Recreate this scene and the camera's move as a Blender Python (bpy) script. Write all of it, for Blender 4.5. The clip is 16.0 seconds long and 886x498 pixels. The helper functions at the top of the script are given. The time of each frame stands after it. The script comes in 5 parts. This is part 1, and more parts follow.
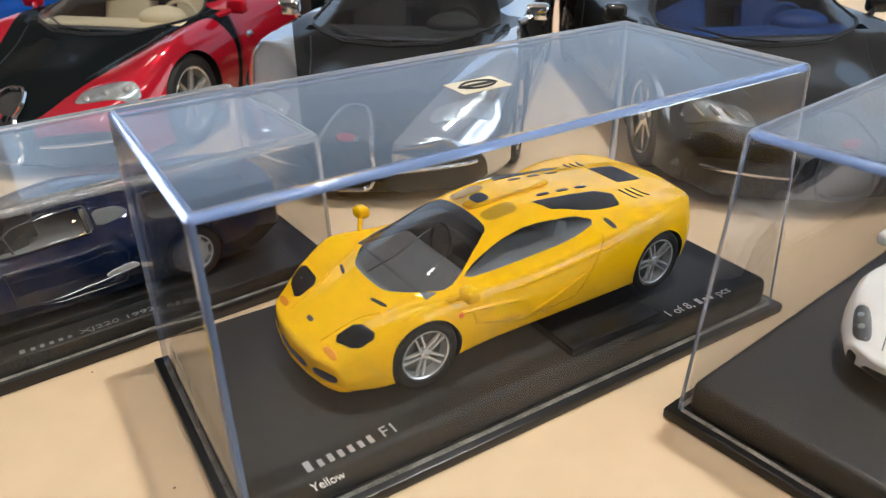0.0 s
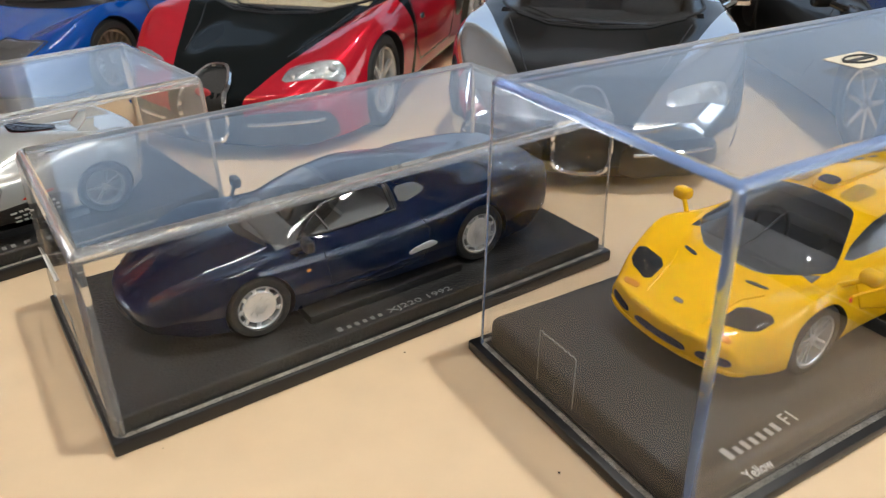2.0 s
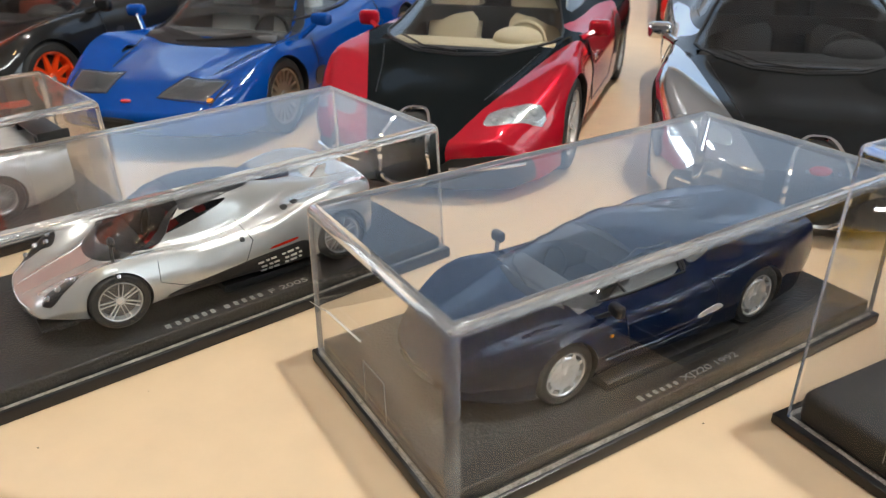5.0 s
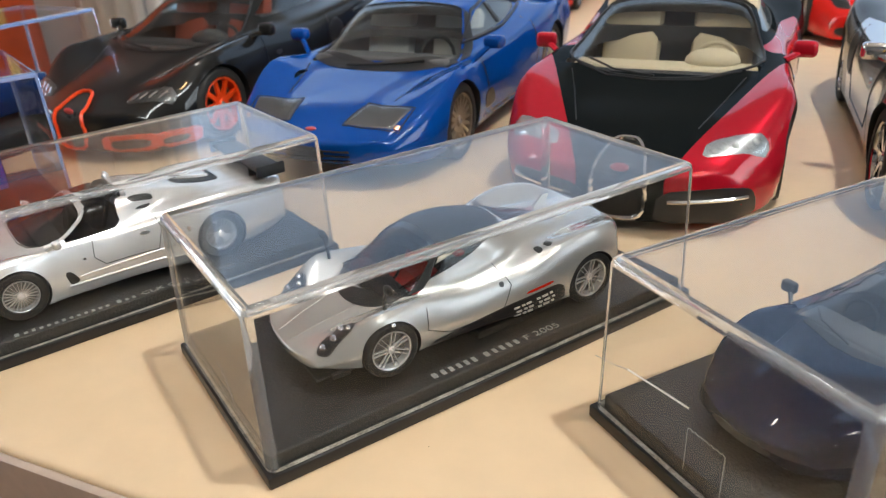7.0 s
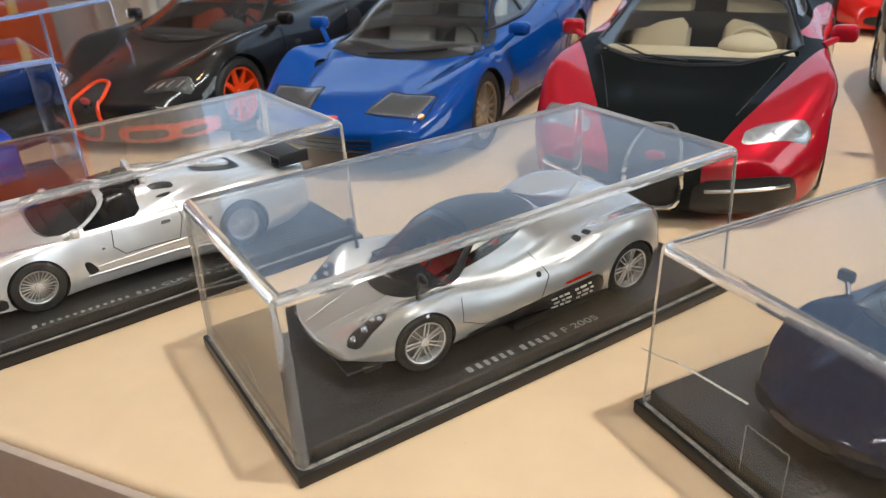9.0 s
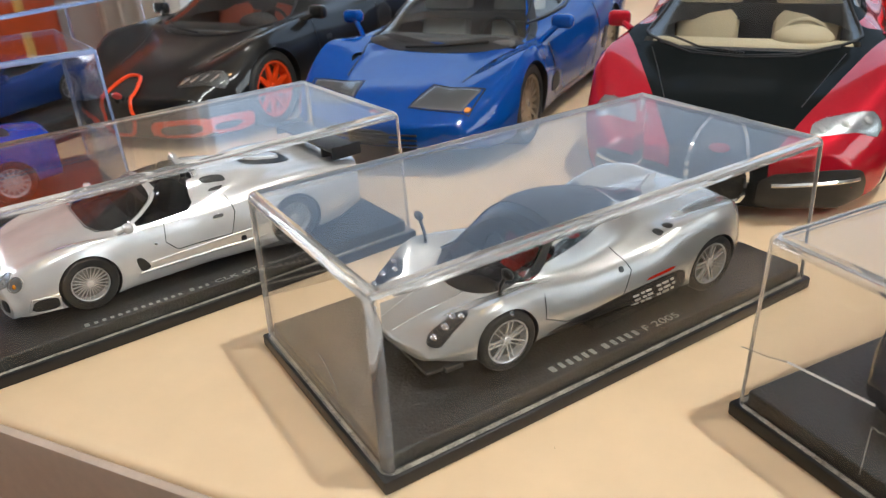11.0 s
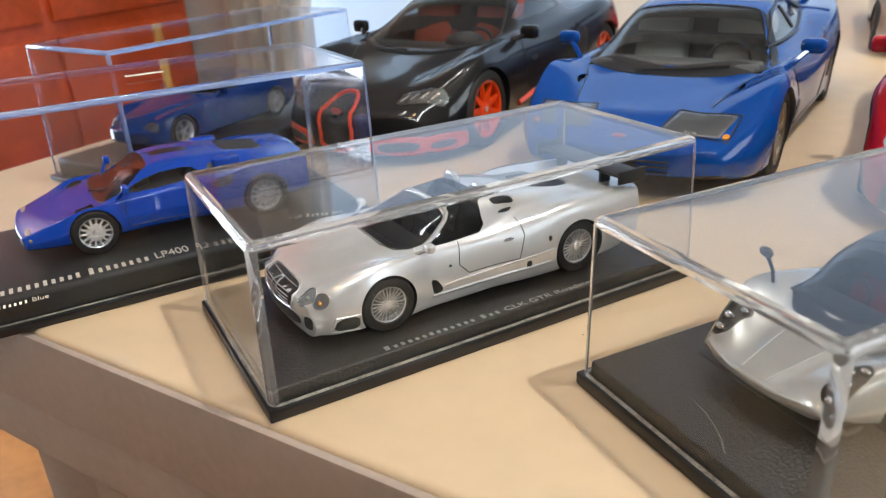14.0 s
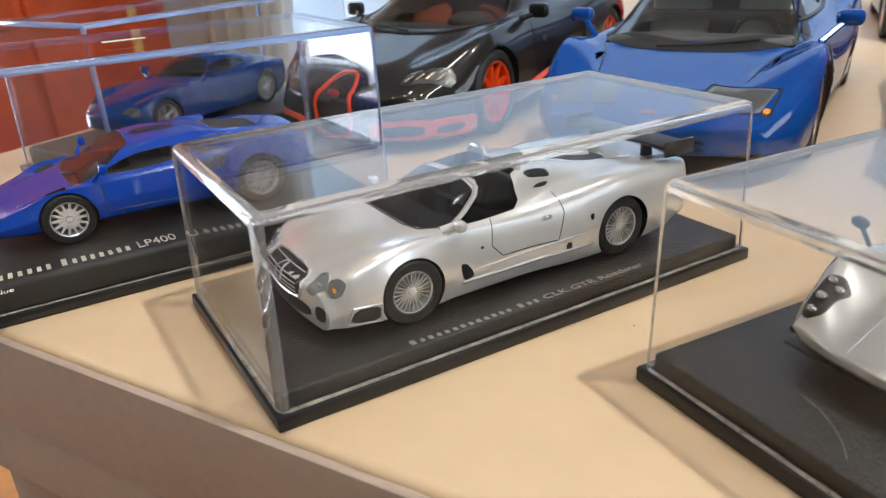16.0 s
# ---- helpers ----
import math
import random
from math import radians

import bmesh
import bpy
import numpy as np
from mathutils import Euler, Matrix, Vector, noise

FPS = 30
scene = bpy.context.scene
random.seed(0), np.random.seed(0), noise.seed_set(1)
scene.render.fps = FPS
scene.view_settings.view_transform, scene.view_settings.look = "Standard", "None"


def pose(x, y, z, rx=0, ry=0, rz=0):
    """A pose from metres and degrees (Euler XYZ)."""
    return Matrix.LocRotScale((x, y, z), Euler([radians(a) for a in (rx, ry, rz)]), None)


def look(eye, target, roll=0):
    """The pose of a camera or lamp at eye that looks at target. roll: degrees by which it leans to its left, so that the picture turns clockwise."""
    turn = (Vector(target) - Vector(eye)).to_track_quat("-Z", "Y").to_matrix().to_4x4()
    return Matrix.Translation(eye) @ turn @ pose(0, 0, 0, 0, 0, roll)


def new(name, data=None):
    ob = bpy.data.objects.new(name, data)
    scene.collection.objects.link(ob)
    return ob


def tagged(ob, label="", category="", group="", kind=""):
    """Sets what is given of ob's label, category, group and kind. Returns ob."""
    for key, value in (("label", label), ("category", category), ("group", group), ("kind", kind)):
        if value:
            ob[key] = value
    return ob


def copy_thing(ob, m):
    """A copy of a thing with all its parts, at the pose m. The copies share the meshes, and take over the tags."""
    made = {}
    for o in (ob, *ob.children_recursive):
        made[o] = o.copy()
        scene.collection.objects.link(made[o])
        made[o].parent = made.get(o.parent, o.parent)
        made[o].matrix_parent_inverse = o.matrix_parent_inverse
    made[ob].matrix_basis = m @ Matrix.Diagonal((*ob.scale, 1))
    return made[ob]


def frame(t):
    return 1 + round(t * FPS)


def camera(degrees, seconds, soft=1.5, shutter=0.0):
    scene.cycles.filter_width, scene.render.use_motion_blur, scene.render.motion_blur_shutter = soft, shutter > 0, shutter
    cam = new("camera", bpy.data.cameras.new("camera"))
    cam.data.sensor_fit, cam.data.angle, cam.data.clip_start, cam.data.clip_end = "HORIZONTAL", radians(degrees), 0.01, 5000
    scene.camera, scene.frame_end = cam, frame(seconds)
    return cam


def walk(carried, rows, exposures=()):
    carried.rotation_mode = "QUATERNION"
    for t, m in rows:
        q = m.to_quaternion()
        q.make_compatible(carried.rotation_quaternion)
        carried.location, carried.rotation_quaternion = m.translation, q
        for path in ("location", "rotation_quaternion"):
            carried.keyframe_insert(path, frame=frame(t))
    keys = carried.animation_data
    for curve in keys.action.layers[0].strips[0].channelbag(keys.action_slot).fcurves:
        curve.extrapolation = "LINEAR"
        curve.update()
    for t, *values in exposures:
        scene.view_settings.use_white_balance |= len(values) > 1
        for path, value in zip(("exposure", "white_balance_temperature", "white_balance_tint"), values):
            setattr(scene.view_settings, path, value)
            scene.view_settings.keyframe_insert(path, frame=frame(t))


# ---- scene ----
cam = camera(61.50, 16.0, soft=1.1)
cam.data.dof.use_dof, cam.data.dof.focus_distance, cam.data.dof.aperture_fstop = True, 0.20, 26
PATH = [
    (0, (0.02427, 0.02770, 0.10959), (-0.00340, 0.28971, -0.03388), -1.36),
    (0.5, (0.01146, 0.02568, 0.11266), (-0.01385, 0.28741, -0.03175), -1.51),
    (1, (-0.00775, 0.02298, 0.11233), (-0.03236, 0.28461, -0.03237), -1.22),
    (1.5, (-0.03083, 0.02099, 0.11046), (-0.05743, 0.28256, -0.03401), -0.81),
    (2, (-0.05068, 0.02363, 0.10421), (-0.08264, 0.28455, -0.04035), -0.60),
    (2.5, (-0.06921, 0.02562, 0.09942), (-0.11194, 0.28553, -0.04419), -1.34),
    (3, (-0.07986, 0.02974, 0.09449), (-0.12355, 0.29063, -0.04703), -1.37),
    (5.3, (-0.11774, 0.02455, 0.11543), (-0.16931, 0.28761, -0.01925), -0.99),
    (5.5, (-0.12373, 0.02421, 0.11851), (-0.17864, 0.28701, -0.01535), -1.14),
    (6, (-0.14189, 0.02259, 0.11875), (-0.20621, 0.28374, -0.01415), -2.14),
    (6.5, (-0.15434, 0.02327, 0.11925), (-0.22459, 0.28332, -0.01282), -2.55),
    (7, (-0.16618, 0.02671, 0.11640), (-0.23889, 0.28556, -0.01667), -2.91),
    (7.5, (-0.17116, 0.02755, 0.11468), (-0.24652, 0.28530, -0.01907), -3.14),
    (8, (-0.17561, 0.02800, 0.11296), (-0.25165, 0.28514, -0.02157), -3.15),
    (8.5, (-0.17475, 0.02970, 0.11285), (-0.25045, 0.28704, -0.02148), -3.04),
    (8.7, (-0.17379, 0.03066, 0.11208), (-0.25030, 0.28799, -0.02181), -3.22),
    (11, (-0.19371, 0.03335, 0.10594), (-0.27101, 0.29102, -0.02684), -3.31),
    (11.5, (-0.20585, 0.03046, 0.11118), (-0.29047, 0.28685, -0.01960), -3.58),
    (12, (-0.21780, 0.03190, 0.11365), (-0.30558, 0.28715, -0.01729), -3.62),
    (12.5, (-0.23222, 0.02915, 0.11396), (-0.32326, 0.28321, -0.01706), -3.32),
    (13, (-0.24158, 0.02680, 0.10829), (-0.34183, 0.27719, -0.02307), -3.42),
    (13.5, (-0.25350, 0.02281, 0.10432), (-0.36096, 0.27216, -0.02328), -2.75),
    (14, (-0.25563, 0.02805, 0.10329), (-0.36599, 0.27899, -0.01857), -3.16),
    (14.5, (-0.26153, 0.03610, 0.09822), (-0.37092, 0.28756, -0.02345), -3.58),
    (15, (-0.26648, 0.04340, 0.08985), (-0.37247, 0.29774, -0.02880), -3.55),
    (15.5, (-0.26896, 0.04589, 0.08425), (-0.37266, 0.30074, -0.03533), -3.53),
    (16, (-0.27516, 0.04371, 0.08677), (-0.37936, 0.29857, -0.03235), -3.17),
]
walk(cam, [(t, look(eye, target, roll)) for t, eye, target, roll in PATH], [(0.0, -0.02), (3.0, -0.04), (5.5, 0.10), (16.0, 0.12)])

# ---- world, light ----
world = bpy.data.worlds.new("sky_world")
scene.world = world
world.use_nodes = True
wn, wl = world.node_tree.nodes, world.node_tree.links
sky = wn.new("ShaderNodeTexSky")
sky.sky_type, sky.sun_disc = "NISHITA", False
sky.sun_elevation, sky.sun_rotation = radians(35), radians(30)
wn["Background"].inputs[1].default_value = 0.11
scene.cycles.transparent_max_bounces = 40
wl.new(sky.outputs[0], wn["Background"].inputs[0])


def lamp(name, kind, m, energy, color, size=0.1, size_y=None):
    d = bpy.data.lights.new(name, kind)
    d.energy, d.color = energy, color
    if kind == "AREA":
        d.size = size
        if size_y:
            d.shape, d.size_y = "RECTANGLE", size_y
    else:
        d.shadow_soft_size = size
    ob = new(name, d)
    ob.matrix_world = m
    return ob


# daylight that comes in through the window opening of the far wall
lamp("window_light", "AREA", look((-0.06, 1.98, 0.75), (-0.05, 0.0, 0.6)), 2.1, (0.58, 0.79, 1.0), 3.05, 1.25)
# round lamps under the ceiling, to the east of the table
SPOTS = [(0.30, 0.27, 1.70, 17.5, 0.07), (-0.55, 0.45, 1.70, 3, 0.16)]
for x, y, z, power, wide in SPOTS:
    lamp("ceiling_light", "AREA", pose(x, y, z), power, (1.0, 0.980, 0.920), wide)
# an added spotlight, no known fixture, that brightens the cabinet and the curtain
BEAM = look((-1.20, 1.15, 1.66), (-1.95, 1.60, 0.30))
spot = lamp("cabinet_fill_spot", "SPOT", BEAM, 42, (1.0, 0.94, 0.84), 0.03)
spot.data.spot_size, spot.data.spot_blend = radians(80), 0.5
# a long tube lamp in front of the table
lamp("tube_light", "AREA", look((1.10, -1.15, 1.66), (0.1, 0.1, 0.0)), 16, (0.95, 1.0, 0.97), 1.5, 0.09)
# height of the table top, and the two reductions of the model cars
TABLE_Z, S43, S18 = -0.0026, 43.0, 17.6
BULBS = [(-0.55, -0.45, 1.25), (0.45, -0.35, 1.25)]

# ---- materials ----
def mat(name, color, rough=0.5, metal=0.0, coat=0.0, trans=0.0, ior=1.5, emit=None, strength=0.0, spec=0.5):
    m = bpy.data.materials.new(name)
    m.use_nodes = True
    b = m.node_tree.nodes["Principled BSDF"]
    b.inputs["Base Color"].default_value = (*color, 1)
    b.inputs["Roughness"].default_value = rough
    b.inputs["Metallic"].default_value = metal
    b.inputs["Coat Weight"].default_value = coat
    b.inputs["Coat Roughness"].default_value = 0.04
    b.inputs["Transmission Weight"].default_value = trans
    b.inputs["IOR"].default_value = ior
    b.inputs["Specular IOR Level"].default_value = spec
    if emit:
        b.inputs["Emission Color"].default_value = (*emit, 1)
        b.inputs["Emission Strength"].default_value = strength
    return m


def nodes(m):
    return m.node_tree.nodes, m.node_tree.links, m.node_tree.nodes["Principled BSDF"]


def vary(m, scale, amount, bump=0.0, bump_scale=None, rough=0.0, dist=0.0005, detail=6):
    """Two scales of noise on the colour, a fine relief, and an uneven gloss."""
    n, l, b = nodes(m)
    tc = n.new("ShaderNodeTexCoord")
    base = tuple(b.inputs["Base Color"].default_value)
    n1, n2 = n.new("ShaderNodeTexNoise"), n.new("ShaderNodeTexNoise")
    n1.inputs["Scale"].default_value, n2.inputs["Scale"].default_value = scale, scale * 9
    n1.inputs["Detail"].default_value = n2.inputs["Detail"].default_value = detail
    mul = n.new("ShaderNodeMath")
    mul.operation = "ADD"
    l.new(tc.outputs["Object"], n1.inputs["Vector"]), l.new(tc.outputs["Object"], n2.inputs["Vector"])
    l.new(n1.outputs["Fac"], mul.inputs[0]), l.new(n2.outputs["Fac"], mul.inputs[1])
    ramp = n.new("ShaderNodeMapRange")
    ramp.inputs["From Min"].default_value, ramp.inputs["From Max"].default_value = 0.6, 1.4
    ramp.inputs["To Min"].default_value, ramp.inputs["To Max"].default_value = 1 - amount, 1 + amount
    l.new(mul.outputs[0], ramp.inputs["Value"])
    mix = n.new("ShaderNodeVectorMath")
    mix.operation = "SCALE"
    mix.inputs[0].default_value = base[:3]
    l.new(ramp.outputs[0], mix.inputs["Scale"])
    l.new(mix.outputs[0], b.inputs["Base Color"])
    if rough:
        r2 = n.new("ShaderNodeMapRange")
        r = b.inputs["Roughness"].default_value
        r2.inputs["From Min"].default_value, r2.inputs["From Max"].default_value = 0.35, 0.65
        r2.inputs["To Min"].default_value, r2.inputs["To Max"].default_value = max(0.02, r - rough), r + rough
        l.new(n1.outputs["Fac"], r2.inputs["Value"])
        l.new(r2.outputs[0], b.inputs["Roughness"])
    if bump:
        bp, nb = n.new("ShaderNodeBump"), n.new("ShaderNodeTexNoise")
        nb.inputs["Scale"].default_value = bump_scale or scale * 20
        nb.inputs["Detail"].default_value = 3
        l.new(tc.outputs["Object"], nb.inputs["Vector"])
        bp.inputs["Strength"].default_value, bp.inputs["Distance"].default_value = bump, dist
        l.new(nb.outputs["Fac"], bp.inputs["Height"])
        l.new(bp.outputs[0], b.inputs["Normal"])
    return m


def paint(name, color, metal=0.0, rough=0.32, flake=0.08):
    return vary(mat(name, color, rough, metal, coat=1.0, spec=0.2 if metal > 0.3 else 0.0), 260, flake, detail=3)


def thin_glass(name, tint, face=0.045):
    """A thin pane: it lets light through, tinted, and mirrors at grazing angles."""
    m = bpy.data.materials.new(name)
    m.use_nodes = True
    n, l = m.node_tree.nodes, m.node_tree.links
    n.remove(n["Principled BSDF"])
    tr, gl, fr, mx = n.new("ShaderNodeBsdfTransparent"), n.new("ShaderNodeBsdfGlossy"), n.new("ShaderNodeLayerWeight"), n.new("ShaderNodeMixShader")
    pw, sc = n.new("ShaderNodeMath"), n.new("ShaderNodeMath")
    pw.operation, sc.operation = "POWER", "MULTIPLY_ADD"
    pw.inputs[1].default_value, sc.inputs[1].default_value, sc.inputs[2].default_value = 4.0, 0.85, face
    tr.inputs[0].default_value = (*tint, 1)
    gl.inputs["Roughness"].default_value = 0.03
    l.new(fr.outputs["Facing"], pw.inputs[0]), l.new(pw.outputs[0], sc.inputs[0])
    l.new(sc.outputs[0], mx.inputs[0]), l.new(tr.outputs[0], mx.inputs[1]), l.new(gl.outputs[0], mx.inputs[2])
    l.new(mx.outputs[0], n["Material Output"].inputs[0])
    return m


YELLOW = paint("yellow_paint", (0.95, 0.53, 0.002))
OCHRE = paint("shaded_yellow_paint", (0.55, 0.28, 0.002))
NAVY = paint("navy_paint", (0.0008, 0.0060, 0.027), 0.1, flake=0.02)
SILVER = paint("silver_paint", (0.80, 0.805, 0.80), 0.50, 0.26)
GREYSILVER = paint("grey_silver_paint", (0.60, 0.605, 0.59), 0.60, 0.27)
BLUE = paint("blue_paint", (0.0010, 0.058, 0.31))
DEEP = paint("dark_blue_paint", (0.004, 0.030, 0.14))
COUNT = paint("deep_blue_paint", (0.002, 0.055, 0.40))
WHITE = paint("white_paint", (0.80, 0.79, 0.76))
RED = paint("red_paint", (0.42, 0.008, 0.022), 0.2)
TAUPE = paint("taupe_paint", (0.34, 0.29, 0.25), 0.35)
SCARLET = paint("scarlet_paint", (0.62, 0.015, 0.012))
BLACK = vary(mat("black_paint", (0.009, 0.009, 0.009), 0.38, 0, 0.9, spec=0.1), 260, 0.1)
GOLDALLOY = vary(mat("warm_alloy", (0.42, 0.37, 0.30), 0.28, 0.85), 300, 0.1)
CHROME = mat("chrome", (0.78, 0.79, 0.80), 0.08, 1.0)
ALLOY = vary(mat("alloy", (0.78, 0.79, 0.80), 0.25, 0.6), 300, 0.06)
BRASS = mat("brass", (0.90, 0.66, 0.20), 0.5, 0.25)
DARKALLOY = mat("dark_alloy", (0.12, 0.12, 0.12), 0.35, 0.8)
ORANGE = mat("orange_paint", (0.90, 0.07, 0.008), 0.35, 0, 0.6)
RUBBER = vary(mat("tyre_rubber", (0.018, 0.018, 0.018), 0.7), 300, 0.2)
TRIM = mat("black_trim", (0.014, 0.014, 0.015), 0.38)
GRILLE = vary(mat("grille_mesh", (0.02, 0.02, 0.02), 0.6), 900, 0.5, 0.6, 1400)
DARKCAB = vary(mat("dark_cabin", (0.03, 0.03, 0.032), 0.7), 200, 0.2)
MIDCAB = vary(mat("charcoal_cabin", (0.09, 0.09, 0.092), 0.6), 200, 0.2)
ASHCAB = vary(mat("ash_cabin", (0.20, 0.20, 0.21), 0.6), 200, 0.2)
RUSTCAB = vary(mat("rust_leather", (0.30, 0.055, 0.03), 0.5), 200, 0.15)
BLUECAB = vary(mat("blue_cabin", (0.02, 0.09, 0.34), 0.5), 200, 0.3)
GREYCAB = vary(mat("grey_cabin", (0.58, 0.58, 0.56), 0.6), 200, 0.15)
CREAM = vary(mat("cream_leather", (0.72, 0.60, 0.42), 0.55), 200, 0.1)
OXBLOOD = vary(mat("dark_red_plastic", (0.10, 0.012, 0.012), 0.4), 300, 0.4)
REDCAB = vary(mat("red_leather", (0.75, 0.03, 0.03), 0.5), 200, 0.15)
SMOKE = thin_glass("smoked_glass", (0.70, 0.72, 0.73))
CLEAR = thin_glass("clear_glass", (0.86, 0.89, 0.89))
BRIGHT = mat("pale_scratch", (0.85, 0.85, 0.82), 0.5)
TINT = thin_glass("tinted_glass", (0.66, 0.67, 0.69))
DUSK = thin_glass("dark_glass", (0.36, 0.38, 0.40))
LENS = thin_glass("lamp_lens", (0.88, 0.90, 0.91))
AMBER = mat("amber_lens", (0.75, 0.28, 0.02), 0.2, 0, 1.0)
REDLENS = mat("red_lens", (0.5, 0.02, 0.01), 0.2, 0, 1.0)
BADGE = mat("red_badge", (0.55, 0.05, 0.06), 0.3, 0, 1.0)
WHITEINK = mat("bright_white_print", (0.68, 0.67, 0.65), 0.6)
INK = mat("white_print", (0.36, 0.36, 0.35), 0.6)
GOLDINK = mat("cream_print", (0.72, 0.66, 0.54), 0.6)
BLACKINK = mat("black_print", (0.02, 0.02, 0.02), 0.6)
PAPER = vary(mat("sticker_paper", (0.74, 0.68, 0.54), 0.55), 300, 0.06)
ACRYL = thin_glass("clear_acrylic", (0.982, 0.984, 0.986), 0.014)
ACRYLB = thin_glass("bluish_acrylic", (0.970, 0.976, 0.988), 0.014)
FROST = vary(mat("sawn_acrylic_edge", (0.36, 0.34, 0.30), 0.14, spec=0.8), 240, 0.75)
BLUE_EDGE = mat("bluish_acrylic_edge", (0.42, 0.60, 1.0), 0.05, 0, 0, 0.70, 1.42)
REFLECTOR = vary(mat("headlamp_reflector", (0.42, 0.43, 0.44), 0.30, 0.6), 420, 0.35)
SOFT_EDGE = mat("polished_acrylic_edge", (0.95, 0.97, 0.98), 0.035, 0, 0, 0.84, 1.42)
BASE = vary(mat("grained_black_base", (0.016, 0.016, 0.016), 0.34, spec=0.6), 90, 0.2, 0.45, 1300, 0.06, 0.0008)
BASE_FINE = vary(mat("smooth_black_base", (0.026, 0.0255, 0.024), 0.48, spec=0.40), 60, 0.10, detail=3)
LAMPGREY = vary(mat("lamp_reflector_grey", (0.13, 0.13, 0.135), 0.35, 0.3), 200, 0.15)
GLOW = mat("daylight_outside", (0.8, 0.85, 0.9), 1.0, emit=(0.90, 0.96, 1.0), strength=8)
PALESKY = mat("white_sky_outside", (0.8, 0.85, 0.9), 1.0, emit=(0.86, 0.95, 1.0), strength=3.2)
SKYGLOW = mat("pale_sky_outside", (0.7, 0.8, 0.9), 1.0, emit=(0.50, 0.70, 1.0), strength=0.46)
EDGE = mat("base_edge_plastic", (0.012, 0.012, 0.013), 0.3)
TABLE = vary(mat("cream_table_top", (0.73, 0.555, 0.365), 0.42), 9, 0.06, 0.12, 500, 0.08, 0.0002)
APRON = vary(mat("table_apron", (0.44, 0.36, 0.30), 0.5), 30, 0.1, 0.1, 300)
WOOD = vary(mat("red_brown_wood", (0.54, 0.085, 0.022), 0.35), 4, 0.30, 0.1, 120)
OAK = vary(mat("orange_wood_floor", (0.42, 0.19, 0.06), 0.4), 6, 0.25, 0.1, 120)
PLASTER = vary(mat("pale_wall", (0.42, 0.42, 0.42), 0.8), 3, 0.06, 0.1, 60)
# unseen wall behind the camera: its shade is put into a darker grey
SHADE_WALL = vary(mat("shaded_grey_wall", (0.13, 0.13, 0.135), 0.6), 3, 0.2, 0.1, 60)
CLOTH = vary(mat("white_curtain", (0.78, 0.76, 0.72), 0.85), 6, 0.08, 0.2, 90)
n, l, b = nodes(CLOTH)
thin, both_sides = n.new("ShaderNodeBsdfTranslucent"), n.new("ShaderNodeMixShader")
thin.inputs[0].default_value, both_sides.inputs[0].default_value = (0.80, 0.76, 0.68, 1), 0.5
l.new(b.outputs[0], both_sides.inputs[1]), l.new(thin.outputs[0], both_sides.inputs[2])
l.new(both_sides.outputs[0], n["Material Output"].inputs[0])
FRAME = mat("white_window_frame", (0.78, 0.78, 0.77), 0.35)
BULB = mat("warm_bulb", (1, 0.8, 0.5), 0.4, emit=(1.0, 0.62, 0.28), strength=90)
RESIDUE = mat("tape_residue", (0.42, 0.41, 0.38), 0.6)
SPECK = mat("pale_dust", (0.5, 0.48, 0.42), 0.8)
DUST = mat("dark_crumb", (0.10, 0.07, 0.05), 0.8)


def two_tone(name, low, high, metal, rough=0.32):
    """Bonnet, roof and tail centre in one paint, the wings and doors in another."""
    m = paint(name, low, metal, rough)
    n, l, b = nodes(m)
    tc, sep = n.new("ShaderNodeTexCoord"), n.new("ShaderNodeSeparateXYZ")
    l.new(tc.outputs["Object"], sep.inputs[0])
    k = 1 / S18

    def op(kind, a, c, d=None):
        q = n.new("ShaderNodeMath")
        q.operation = kind
        for i, v in enumerate((a, c, d)):
            if v is None:
                continue
            if isinstance(v, (int, float)):
                q.inputs[i].default_value = v
            else:
                l.new(v, q.inputs[i])
        return q.outputs[0]
    x, y, z = sep.outputs
    half = op("ADD", op("MULTIPLY", x, 0.42), 0.29 * k)
    half = op("MAXIMUM", half, op("MULTIPLY", op("SUBTRACT", x, 0.95 * k), 1.6))
    bonnet = op("MULTIPLY", op("LESS_THAN", op("ABSOLUTE", y, 0), half), op("LESS_THAN", x, 1.6 * k))
    lid_ = op("MULTIPLY", op("GREATER_THAN", z, 0.885 * k), op("GREATER_THAN", x, 1.15 * k))
    rear = op("GREATER_THAN", x, 2.95 * k)
    fac = op("MINIMUM", op("ADD", op("ADD", bonnet, lid_), rear), 1.0)
    mx = n.new("ShaderNodeMix")
    mx.data_type = "RGBA"
    old = b.inputs["Base Color"].links[0].from_socket
    l.new(fac, mx.inputs[0]), l.new(old, mx.inputs[6])
    mx.inputs[7].default_value = (*high, 1)
    l.new(mx.outputs[2], b.inputs["Base Color"])
    l.new(op("SUBTRACT", 1.0, op("MULTIPLY", fac, 0.84)), b.inputs["Coat Weight"])
    me = op("MULTIPLY", op("SUBTRACT", 1.0, fac), metal)
    l.new(me, b.inputs["Metallic"])
    return m


RED_BLACK = two_tone("red_and_black_paint", (0.42, 0.008, 0.022), (0.007, 0.009, 0.010), 0.25)
SILVER_BLACK = two_tone("silver_and_black_paint", (0.62, 0.65, 0.68), (0.007, 0.008, 0.009), 0.95, 0.12)


# ---- building helpers ----
def mesh_of(bm, name, smooth=True, sharp=35):
    me = bpy.data.meshes.new(name)
    bm.normal_update()
    bm.to_mesh(me)
    bm.free()
    if smooth:
        me.shade_smooth()
        me.set_sharp_from_angle(angle=radians(sharp))
    return me


